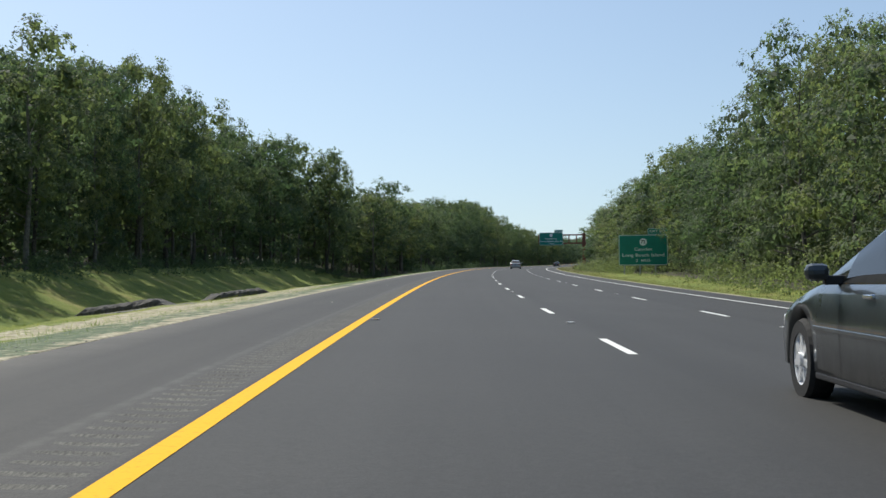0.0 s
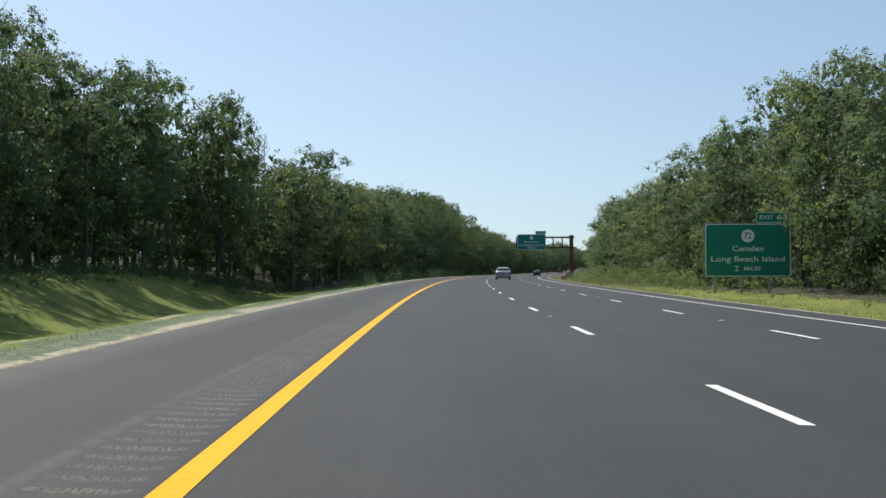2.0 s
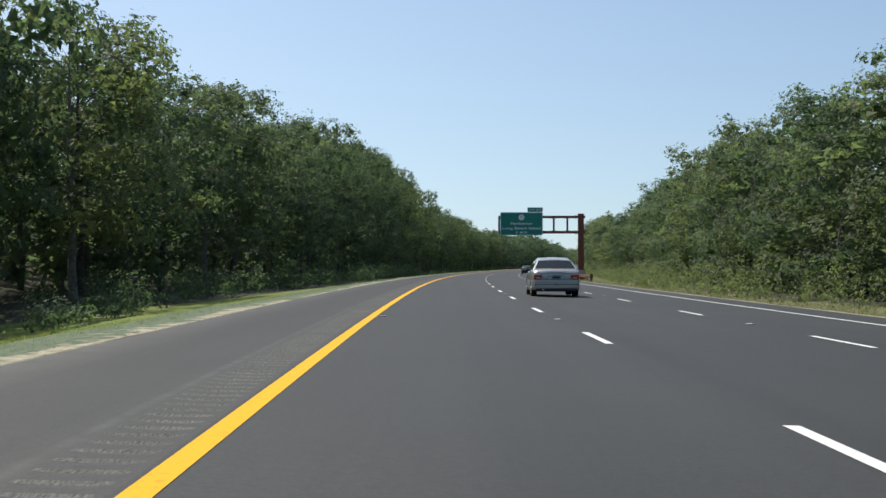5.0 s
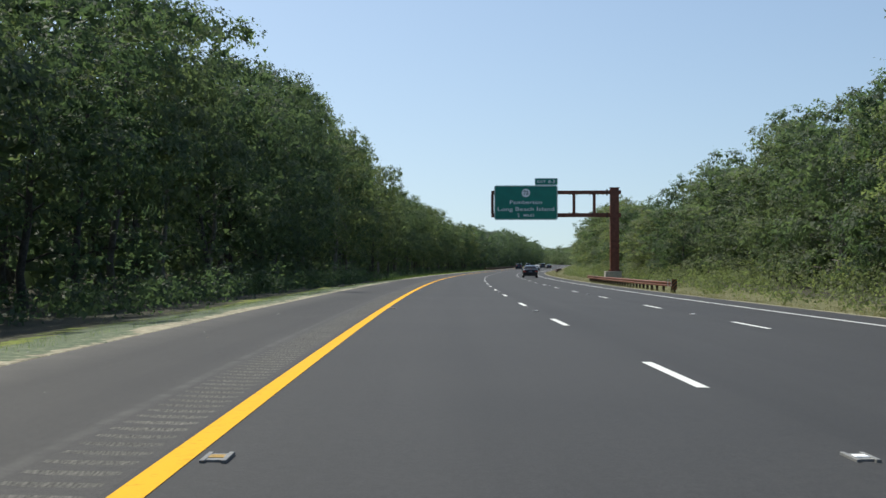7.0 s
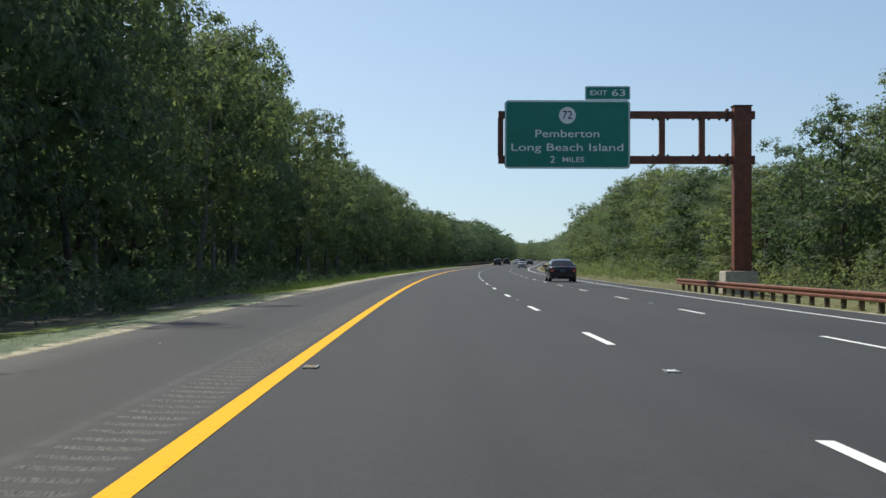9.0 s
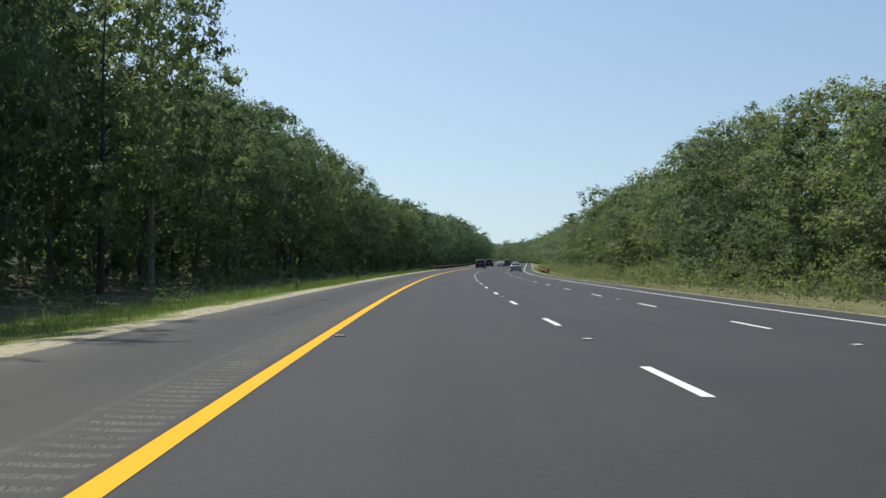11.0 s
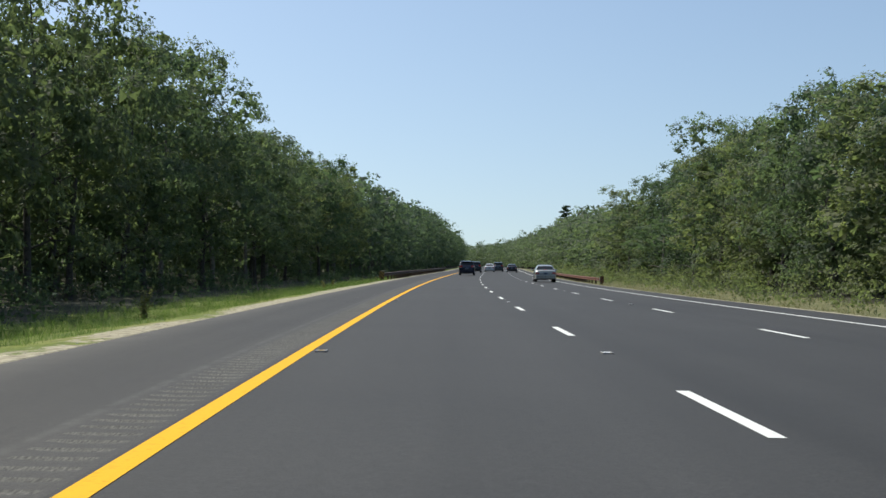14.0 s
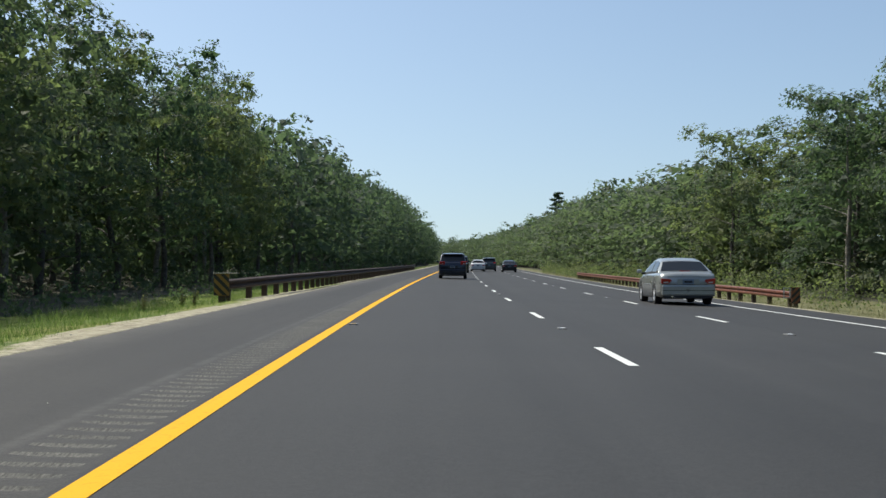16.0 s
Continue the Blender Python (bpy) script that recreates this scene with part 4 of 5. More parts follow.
def box(x0, x1, y0, y1, z0, z1, bevel=0.0):
    bm = bmesh.new()
    bmesh.ops.create_cube(bm, size=1.0, matrix=Matrix.Translation(((x0 + x1) / 2, (y0 + y1) / 2, (z0 + z1) / 2)) @ Matrix.Diagonal((x1 - x0, y1 - y0, z1 - z0, 1)))
    if bevel:
        bmesh.ops.bevel(bm, geom=bm.edges[:], offset=bevel, segments=2, affect="EDGES", profile=0.5)
    return bm


def cylinder(p0, p1, r, sides=12):
    p0, p1 = Vector(p0), Vector(p1)
    d = p1 - p0
    bm = bmesh.new()
    bmesh.ops.create_cone(bm, cap_ends=True, segments=sides, radius1=r, radius2=r, depth=d.length,
                          matrix=Matrix.Translation((p0 + p1) / 2) @ d.to_track_quat("Z", "Y").to_matrix().to_4x4())
    return bm


def rounded_panel(w, h, r, y, thick, x0=0.0, z0=0.0):
    """A sheet with rounded corners in the xz plane, from (x0, z0), front face at y."""
    bm = bmesh.new()
    pts = []
    for cx, cz, a0 in ((w - r, h - r, 0), (r, h - r, 90), (r, r, 180), (w - r, r, 270)):
        for i in range(6):
            a = radians(a0 + 18 * i)
            pts.append((x0 + cx + r * math.cos(a), z0 + cz + r * math.sin(a)))
    front = [bm.verts.new((x, y, z)) for x, z in pts]
    back = [bm.verts.new((x, y + thick, z)) for x, z in pts]
    bm.faces.new(front)
    bm.faces.new(back[::-1])
    n = len(pts)
    for i in range(n):
        j = (i + 1) % n
        bm.faces.new((front[j], front[i], back[i], back[j]))
    bmesh.ops.recalc_face_normals(bm, faces=bm.faces[:])
    return bm


def frame_band(w, h, r, band, y, x0=0.0, z0=0.0):
    """A thin rounded border line, as a ring proud of a panel."""
    bm = bmesh.new()
    rings = []
    for off in (0.0, band):
        ww, hh, rr = w - 2 * off, h - 2 * off, max(r - off, 0.02)
        ring = []
        for cx, cz, a0 in ((ww - rr, hh - rr, 0), (rr, hh - rr, 90), (rr, rr, 180), (ww - rr, rr, 270)):
            for i in range(6):
                a = radians(a0 + 18 * i)
                ring.append(bm.verts.new((x0 + off + cx + rr * math.cos(a), y, z0 + off + cz + rr * math.sin(a))))
        rings.append(ring)
    n = len(rings[0])
    for i in range(n):
        j = (i + 1) % n
        bm.faces.new((rings[0][i], rings[0][j], rings[1][j], rings[1][i]))
    return bm


def lettering(name, text, width, height, x, y, z, mat, parent, stretch=True, bold=0.003):
    """Text centred at (x, z), facing -y, with cap height in metres; squeezed or stretched to its width."""
    cu = bpy.data.curves.new(name, "FONT")
    cu.body = text
    cu.align_x, cu.align_y = "CENTER", "CENTER"
    cu.size = height / 0.70
    cu.offset = bold
    cu.extrude = 0.002
    cu.resolution_u = 3
    tmp = new("lettering_draft", cu)
    bpy.context.view_layer.update()
    me = bpy.data.meshes.new_from_object(tmp.evaluated_get(bpy.context.evaluated_depsgraph_get()))
    bpy.data.objects.remove(tmp)
    bpy.data.curves.remove(cu)
    co = np.empty(len(me.vertices) * 3, dtype=np.float32)
    me.vertices.foreach_get("co", co)
    co = co.reshape(-1, 3)
    have = co[:, 0].max() - co[:, 0].min()
    co[:, 0] *= (width / have) if stretch else 1.0
    co[:, 0] -= (co[:, 0].max() + co[:, 0].min()) / 2
    out = np.stack([co[:, 0] + x, y - co[:, 2], co[:, 1] + z], -1).astype(np.float32)
    # one mesh a letter: group the loose pieces by the stretch of the line they stand in
    link = list(range(len(out)))

    def head(a):
        while link[a] != a:
            link[a] = link[link[a]]
            a = link[a]
        return a

    faces = [tuple(p.vertices) for p in me.polygons]
    for q in faces:
        for b in q[1:]:
            link[head(b)] = head(q[0])
    bpy.data.meshes.remove(me)
    reach = {}
    for k in range(len(out)):
        lo, hi = reach.get(head(k), (1e9, -1e9))
        reach[head(k)] = (min(lo, out[k, 0]), max(hi, out[k, 0]))
    groups = []
    for key, (lo, hi) in sorted(reach.items(), key=lambda kv: kv[1]):
        if groups and lo < groups[-1][1] - 0.35 * (hi - lo):
            groups[-1][0].add(key)
            groups[-1][1] = max(groups[-1][1], hi)
        else:
            groups.append([{key}, hi])
    for keys, _ in groups:
        mine = [q for q in faces if head(q[0]) in keys]
        if not mine:
            continue
        used = sorted({a for q in mine for a in q})
        at = {a: k for k, a in enumerate(used)}
        mesh_object(name, out[used], [tuple(at[a] for a in q) for q in mine], mat, parent=parent)


def disc(name, x, y, z, r, mat, parent, label=""):
    bm = cylinder((x, y, z), (x, y + 0.004, z), r, 32)
    return part(name, bm, mat, parent, label)


def sign_face(root, x0, z0, w, h, rows, tab, y=-0.03):
    """Panel with border, route marker, legend rows and the exit tab above it."""
    panel = part("sign_panel", rounded_panel(w, h, 0.22, y, 0.03, x0, z0), M_SIGN, root)
    part("border", frame_band(w - 0.06, h - 0.06, 0.2, 0.055, y - 0.004, x0 + 0.03, z0 + 0.03), M_LEGEND, panel)
    cx = x0 + w / 2
    tx, tw, th = tab
    plate = part("exit_tab", rounded_panel(tw, th, 0.1, y, 0.03, tx, z0 + h + 0.02), M_SIGN, root)
    part("border", frame_band(tw - 0.04, th - 0.04, 0.09, 0.035, y - 0.004, tx + 0.02, z0 + h + 0.04), M_LEGEND, plate)
    lettering("letter", "EXIT", tw * 0.38, th * 0.34, tx + tw * 0.30, y - 0.006, z0 + h + 0.02 + th * 0.5, M_LEGEND, plate)
    lettering("letter", "63", tw * 0.30, th * 0.48, tx + tw * 0.74, y - 0.006, z0 + h + 0.02 + th * 0.5, M_LEGEND, plate)
    (down, r), *lines = rows
    disc("route_marker", cx, y - 0.006, z0 + h - down, r, M_LEGEND, panel, "round white route marker")
    lettering("numeral", "72", r * 1.15, r * 0.95, cx, y - 0.010, z0 + h - down, M_NUMERAL, panel)
    for text, down, width, cap, dx in lines:
        lettering("letter", text, width, cap, cx + dx, y - 0.006, z0 + h - down, M_LEGEND, panel)


# ------------------------------------------------------------------ overhead sign and its steel arm
def build_gantry():
    s0 = 370.0
    root = new("overhead_sign_gantry")
    zr = float(place(s0, 0)[2])
    p = place(s0, 0.0)
    root.matrix_basis = pose(p[0], p[1], zr, 0, 0, -math.degrees(heading(s0)))
    part("post", box(16.83, 17.76, 0.0, 0.75, 0.66, 9.41, 0.03), M_RUST, root)
    part("post_cap", box(16.78, 17.81, -0.05, 0.80, 9.41, 9.47, 0.01), M_RUST_DARK, root)
    part("base_plate", box(16.6, 17.95, -0.2, 0.95, 0.60, 0.68, 0.01), M_RUST, root)
    for bx in (16.7, 17.85):
        for by in (-0.1, 0.85):
            part("bolt", cylinder((bx, by, 0.66), (bx, by, 0.80), 0.035, 6), M_RUST_DARK, root)
    part("footing", box(16.28, 17.99, -0.45, 1.2, -1.6, 0.62, 0.03), M_CONCRETE, root, "pale weathered concrete footing")
    for name, z0, z1 in (("top_beam", 8.76, 9.15), ("bottom_beam", 6.34, 6.76)):
        part(name, box(4.3, 16.90, 0.15, 0.5, z0, z1, 0.015), M_RUST, root)
        part("beam_stub", box(17.7, 17.98, 0.15, 0.5, z0 - 0.02, z1 + 0.02, 0.015), M_RUST, root)
        part("splice_plate", box(16.45, 16.56, 0.08, 0.57, z0 - 0.13, z1 + 0.13, 0.01), M_RUST_DARK, root)
        for bx in (12.55, 12.85, 13.35, 14.7, 15.0, 15.55, 16.1):
            zz = z0 if name == "top_beam" else z1
            part("bolt", box(bx - 0.05, bx + 0.05, 0.2, 0.42, zz - 0.08, zz + 0.08, 0.01), M_RUST_DARK, root)
    for x in (4.42, 6.6, 8.75, 10.9, 13.04, 15.17):
        part("upright", box(x - 0.15, x + 0.15, 0.17, 0.48, 6.74, 8.78, 0.012), M_RUST, root)
    for x in (5.4, 7.9, 10.5):
        part("sign_hanger", box(x - 0.05, x + 0.05, -0.02, 0.16, 6.1, 9.65), M_GALV, root)
    sign_face(root, 4.62, 6.05, 6.68, 3.64,
              [(0.80, 0.45), ("Pemberton", 1.79, 3.40, 0.40, 0.0), ("Long Beach Island", 2.52, 5.95, 0.40, 0.0),
               ("2", 3.17, 0.26, 0.36, -0.78), ("MILES", 3.17, 1.15, 0.27, 0.32)], (8.90, 2.40, 0.74), y=-0.05)
    tagged(root, "brown steel cantilever over the road carrying a green exit sign", "highway sign")


def build_ground_sign():
    s0 = 154.0
    root = new("roadside_exit_sign")
    p = place(s0, 0.0)
    root.matrix_basis = pose(p[0], p[1], p[2], 0, 0, -math.degrees(heading(s0)))
    for x in (19.1, 20.95, 22.8):
        bm = box(x - 0.08, x + 0.08, 0.0, 0.015, -1.3, 4.0)
        for y0 in (0.015, 0.10):
            b2 = box(x - (0.012 if y0 < 0.05 else 0.08), x + (0.012 if y0 < 0.05 else 0.08), y0, y0 + (0.085 if y0 < 0.05 else 0.015), -1.3, 4.0)
            me = bpy.data.meshes.new("joint")
            b2.to_mesh(me)
            b2.free()
            bm.from_mesh(me)
            bpy.data.meshes.remove(me)
        part("post", bm, M_GALV, root)
    sign_face(root, 18.42, 0.46, 5.86, 3.66,
              [(0.86, 0.44), ("Camden", 1.74, 2.10, 0.36, 0.0), ("Long Beach Island", 2.45, 5.0, 0.36, 0.0),
               ("2", 3.10, 0.26, 0.36, -0.78), ("MILES", 3.10, 1.12, 0.26, 0.30)], (21.9, 2.4, 0.76))
    tagged(root, "green exit sign on steel posts before the trees", "highway sign")


build_gantry()
build_ground_sign()


# ------------------------------------------------------------------ guard rails
def build_rail(s0, s1, lat, face, label, steel, tall=1.0, bend_panel="yellow", step=1.905):
    """Weathered steel rail on posts; face is +1 when the road lies to its right."""
    root = new("guard_rail")
    root.matrix_basis = Matrix.Identity(4)
    lat0 = lat

    def away(s):
        return lat0 - face * 0.75 * math.exp(-(s - s0) / 3.5)

    prof = [(a, z * tall) for a, z in ((0.0, 0.40), (0.07, 0.44), (0.07, 0.50), (0.0, 0.54), (0.0, 0.58), (0.07, 0.62), (0.07, 0.68), (0.0, 0.72))]
    ss = np.arange(s0, s1 + 0.1, 1.905 / 2)
    rows, faces = [], []
    for s in ss:
        lat = away(s)
        up = float(terrain(s, lat))
        for a, z in prof:
            rows.append(place(s, lat + face * (0.12 + a), up + z))
        for a, z in prof[::-1]:
            rows.append(place(s, lat + face * (0.10 + a), up + z))
    k = len(prof) * 2
    for i in range(len(ss) - 1):
        for j in range(k):
            q = (j + 1) % k
            faces.append((i * k + j, i * k + q, (i + 1) * k + q, (i + 1) * k + j))
    faces += [tuple(range(k)), tuple(range((len(ss) - 1) * k, len(ss) * k))[::-1]]
    mesh_object("beam", np.array(rows), faces, steel, parent=root)
    bm = box(-0.075, 0.075, -0.10, 0.10, -0.6, 0.70 * tall, 0.008)
    me = bpy.data.meshes.new("post")
    bm.to_mesh(me)
    bm.free()
    me.materials.append(M_RUST_DARK)
    s = s0 + 0.4
    while s < s1:
        ob = new("post", me)
        ob.parent = root
        lat = away(s)
        ob.matrix_basis = stand(s, lat, float(terrain(s, lat)))
        s += step
    # hazard panel on its own stub at the near end
    lat = away(s0)
    up = float(terrain(s0, lat))
    m = stand(s0 - 0.14, lat + face * 0.02, up)
    yellow = bend_panel == "yellow"
    low, high, wide = 0.22 * tall, 0.90 * tall, 0.2 if yellow else 0.16
    plate = part("hazard_panel", box(-wide, wide, -0.012, 0.012, low, high, 0.004), M_HAZARD if yellow else M_HAZARD_FADED, root,
                 "yellow panel with black diagonal stripes" if yellow else "faded orange panel with dark diagonal stripes")
    plate.matrix_basis = m
    # stripes at 45 degrees that fall towards the road
    run = 2 * wide
    k = low - run
    while k < high:
        pts = []
        for x, z in ((0.0, k), (run, k + run), (run, k + run + 0.12), (0.0, k + 0.12)):
            pts.append((x, z))
        bm = bmesh.new()
        vs = [bm.verts.new((face * (wide - x), -0.016, z)) for x, z in pts]
        bm.faces.new(vs)
        for z, up in ((low + 0.01, -1), (high - 0.01, 1)):
            bmesh.ops.bisect_plane(bm, geom=bm.verts[:] + bm.edges[:] + bm.faces[:], plane_co=(0, 0, z), plane_no=(0, 0, up), clear_outer=True)
        if bm.faces:
            part("stripe", bm, M_NUMERAL, plate)
        else:
            bm.free()
        k += 0.24
    stub = part("end_post", box(-0.09, 0.09, 0.014, 0.2, -0.6, 0.86 * tall, 0.01), M_RUST_DARK, root)
    stub.matrix_basis = m
    if yellow:
        cap = part("end_cap", box(-0.22, 0.42, -0.02, 0.25, 0.91 * tall, 0.935 * tall, 0.008), M_CONCRETE, root, "pale cap on the rail's end")
        cap.matrix_basis = m
    else:
        for x0, x1, z0, z1 in ((0.20, 0.46, 0.84, 0.88), (0.20, 0.46, 0.44, 0.48), (0.20, 0.24, 0.48, 0.84), (0.42, 0.46, 0.48, 0.84)):
            bar = part("bracket_bar", box(face * x1 if face > 0 else -x1, face * x0 if face > 0 else -x0, -0.05, -0.02, z0 * tall, z1 * tall, 0.004), M_GALV, root, "bright steel end bracket")
            bar.matrix_basis = m
    tagged(root, label, "guard rail")


# median beam in the dark post steel: shade on its road face, as colour
build_rail(569.8, 693.0, -3.35, 1, "brown steel guard rail, coloured dark as in shade, beside the median shoulder", M_RUST_DARK, 0.83)
build_rail(318.0, 377.0, 15.1, -1, "rusty brown steel guard rail before the sign post", M_RUST, 1.0, "faded")
build_rail(583.0, 660.0, 13.7, -1, "rusty brown steel guard rail along the outer verge", M_RUST, 0.86, "faded")


# ------------------------------------------------------------------ raised pavement markers
def build_markers():
    """Cast reflector markers: a pale casting with two keels and a lens between them."""
    bm = bmesh.new()
    for dims in ((-0.068, -0.040, -0.15, 0.15, -0.01, 0.014), (0.040, 0.068, -0.15, 0.15, -0.01, 0.014),
                 (-0.045, 0.045, -0.11, -0.045, -0.01, 0.010), (-0.045, 0.045, 0.045, 0.11, -0.01, 0.010)):
        b2 = box(*dims, 0.004)
        me = bpy.data.meshes.new("casting")
        b2.to_mesh(me)
        b2.free()
        bm.from_mesh(me)
        bpy.data.meshes.remove(me)
    casting = bpy.data.meshes.new("casting")
    bm.to_mesh(casting)
    bm.free()
    casting.materials.append(M_REFLECTOR)
    lenses = []
    for mat in (M_LENS_AMBER, M_LEGEND):
        b2 = box(-0.043, 0.043, -0.044, 0.044, -0.01, 0.016, 0.008)
        me = bpy.data.meshes.new("lens")
        b2.to_mesh(me)
        b2.free()
        me.materials.append(mat)
        lenses.append(me)
    for k in range(0, 27):
        s = 20.9 + 24.384 * k
        for lat in (0.20, LANE1, LANE2):
            root = new("pavement_marker")
            new("casting", casting).parent = root
            new("lens", lenses[0 if lat < 1 else 1]).parent = root
            root.matrix_basis = stand(s + (0.5 if lat > 1 else 0), lat, 0.004)
            tagged(root, "small pale cast reflector marker set in the asphalt", "pavement marker", "reflector markers along the lane lines")


build_markers()


# ------------------------------------------------------------------ vehicles
def car_paint(name, base, metal=0.5, rough=0.32):
    m = material(name, base, rough, metal)
    n = Nodes(m)
    n.b.inputs["Coat Weight"].default_value = 0.8
    n.b.inputs["Coat Roughness"].default_value = 0.03
    v = n.coords()
    dust = n.noise(3.0, 4.0, v)
    n.wire(n.ramp(dust, [(0.3, (rough * 0.8,) * 3), (0.8, (rough * 1.4,) * 3)]), n.b.inputs["Roughness"])
    return m


class CarShape:
    """Side profiles of a car, rear at y = 0, on the ground at z = 0."""

    def __init__(self, length, width, deck, roof, wheel_r, axles, boxy):
        self.L, self.W, self.deck, self.roof, self.r, self.axles, self.boxy = length, width, deck, roof, wheel_r, axles, boxy

    def half(self, y):
        t = y / self.L
        return self.W / 2 * (1 - 0.09 * max(0.0, (0.09 - t) / 0.09) ** 2 - 0.16 * max(0.0, (t - 0.84) / 0.16) ** 2)

    def top(self, y):
        return float(np.interp(y, [p[0] for p in self.deck], [p[1] for p in self.deck]))

    def roof_z(self, y):
        return float(np.interp(y, [p[0] for p in self.roof], [p[1] for p in self.roof]))

    def floor(self, y):
        z = 0.24 + 0.10 * max(0.0, (0.35 - y) / 0.35) + 0.03 * max(0.0, (y - self.L + 0.4) / 0.4)
        for a in self.axles:
            d = abs(y - a)
            rr = self.r + 0.055
            if d < rr:
                z = max(z, self.r + math.sqrt(rr * rr - d * d))
        return z

    def body_ring(self, y):
        w, zt, zb = self.half(y), self.top(y), self.floor(y)
        zb = min(zb, zt - 0.12)
        mid = zb + (zt - zb) * 0.5
        right = [(w * 0.86, zb), (w * 0.985, zb + 0.03), (w, mid), (w * 0.985, zt - 0.10), (w * 0.94, zt - 0.03), (w * 0.80, zt + 0.005), (w * 0.4, zt + 0.03)]
        return right + [(0.0, zt + 0.035)] + [(-x, z) for x, z in right[::-1]]

    def cabin_ring(self, y):
        w, zt, zr = self.half(y) * 0.93, self.top(y) - 0.02, self.roof_z(y)
        rise = max(zr - zt, 0.005)
        full = max(p[1] for p in self.roof) - zt
        lean = (0.12 if self.boxy else 0.235) * rise / max(full, 0.01)
        wr = w - lean
        right = [(w, zt), (w - lean * 0.45, zt + rise * 0.5), (wr + 0.008, zt + rise * 0.88), (wr - 0.045, zt + rise * 0.972), (wr * 0.74, zt + rise), (wr * 0.35, zt + rise + 0.008)]
        return right + [(0.0, zt + rise + 0.015)] + [(-x, z) for x, z in right[::-1]]


def loft(rings, ys, caps=True):
    bm = bmesh.new()
    grid = [[bm.verts.new((x, y, z)) for x, z in ring] for ring, y in zip(rings, ys)]
    for a, b in zip(grid[:-1], grid[1:]):
        for i in range(len(a) - 1):
            bm.faces.new((a[i], a[i + 1], b[i + 1], b[i]))
        bm.faces.new((a[-1], a[0], b[0], b[-1]))
    if caps:
        bm.faces.new(grid[0][::-1])
        bm.faces.new(grid[-1])
    bmesh.ops.recalc_face_normals(bm, faces=bm.faces[:])
    return bm


def glass_patch(shape, y0, y1, u0, u1, lift=0.008, ny=6, nu=6):
    """A pane laid on the cabin's shell between two lengths and two stations round the ring."""
    bm = bmesh.new()
    grid = []
    for i in range(ny + 1):
        t = i / ny
        row = []
        for j in range(nu + 1):
            u = u0 + (u1 - u0) * j / nu
            y = (y0 + (y1 - y0) * t) if not callable(y0) else y0(t, u)
            ring = shape.cabin_ring(y)
            k = min(int(u), len(ring) - 2)
            f = u - k
            x, z = ring[k][0] * (1 - f) + ring[k + 1][0] * f, ring[k][1] * (1 - f) + ring[k + 1][1] * f
            row.append(bm.verts.new((x, y, z)))
        grid.append(row)
    for a, b in zip(grid[:-1], grid[1:]):
        for i in range(len(a) - 1):
            bm.faces.new((a[i], a[i + 1], b[i + 1], b[i]))
    bmesh.ops.recalc_face_normals(bm, faces=bm.faces[:])
    bm.normal_update()
    ctr = Vector((0, shape.L * 0.5, 0.9))
    f0 = bm.faces[:][0]
    if f0.normal.dot(f0.calc_center_median() - ctr) < 0:
        bmesh.ops.reverse_faces(bm, faces=bm.faces[:])
        bm.normal_update()
    for v in bm.verts:
        v.co += v.normal * lift
    return bm


def wheel_part(root, x, y, r, width, side):
    hub = new("wheel")
    hub.parent = root
    hub.matrix_basis = Matrix.Translation((x, y, r))
    bm = bmesh.new()
    prof = [(r * 0.64, -width / 2), (r * 0.93, -width / 2), (r, -width * 0.32), (r, width * 0.32), (r * 0.93, width / 2), (r * 0.64, width / 2)]
    n = 28
    grid = [[bm.verts.new((a, q * math.cos(2 * math.pi * i / n), q * math.sin(2 * math.pi * i / n))) for q, a in prof] for i in range(n)]
    for i in range(n):
        g, h = grid[i], grid[(i + 1) % n]
        for j in range(len(prof)):
            k = (j + 1) % len(prof)
            bm.faces.new((g[j], g[k], h[k], h[j]))
    bmesh.ops.recalc_face_normals(bm, faces=bm.faces[:])
    part("tyre", bm, M_RUBBER, hub, smooth=False)
    bm = bmesh.new()
    face = side * width * 0.42
    m = Matrix.Rotation(radians(90), 4, "Y")
    bmesh.ops.create_cone(bm, cap_ends=True, segments=24, radius1=r * 0.17, radius2=r * 0.15, depth=0.06, matrix=Matrix.Translation((face, 0, 0)) @ m)
    for i in range(7):
        a = 2 * math.pi * i / 7
        mm = Matrix.Translation((face - side * 0.012, 0, 0)) @ Matrix.Rotation(a, 4, "X") @ Matrix.Translation((0, 0, r * 0.38)) @ Matrix.Diagonal((0.035, r * 0.15, r * 0.54, 1))
        bmesh.ops.create_cube(bm, size=1.0, matrix=mm)
    n = 28
    inner = []
    for q, a in ((r * 0.655, face + side * 0.01), (r * 0.60, face), (r * 0.58, face - side * 0.10)):
        inner.append([bm.verts.new((a, q * math.cos(2 * math.pi * i / n), q * math.sin(2 * math.pi * i / n))) for i in range(n)])
    for a, b in zip(inner[:-1], inner[1:]):
        for i in range(n):
            k = (i + 1) % n
            bm.faces.new((a[i], a[k], b[k], b[i]))
    part("rim", bm, M_ALLOY, hub, "bright spoked alloy rim")
    part("brake_disc", cylinder((face - side * 0.09, 0, 0), (face - side * 0.12, 0, 0), r * 0.6, 20), M_TRIM, hub)


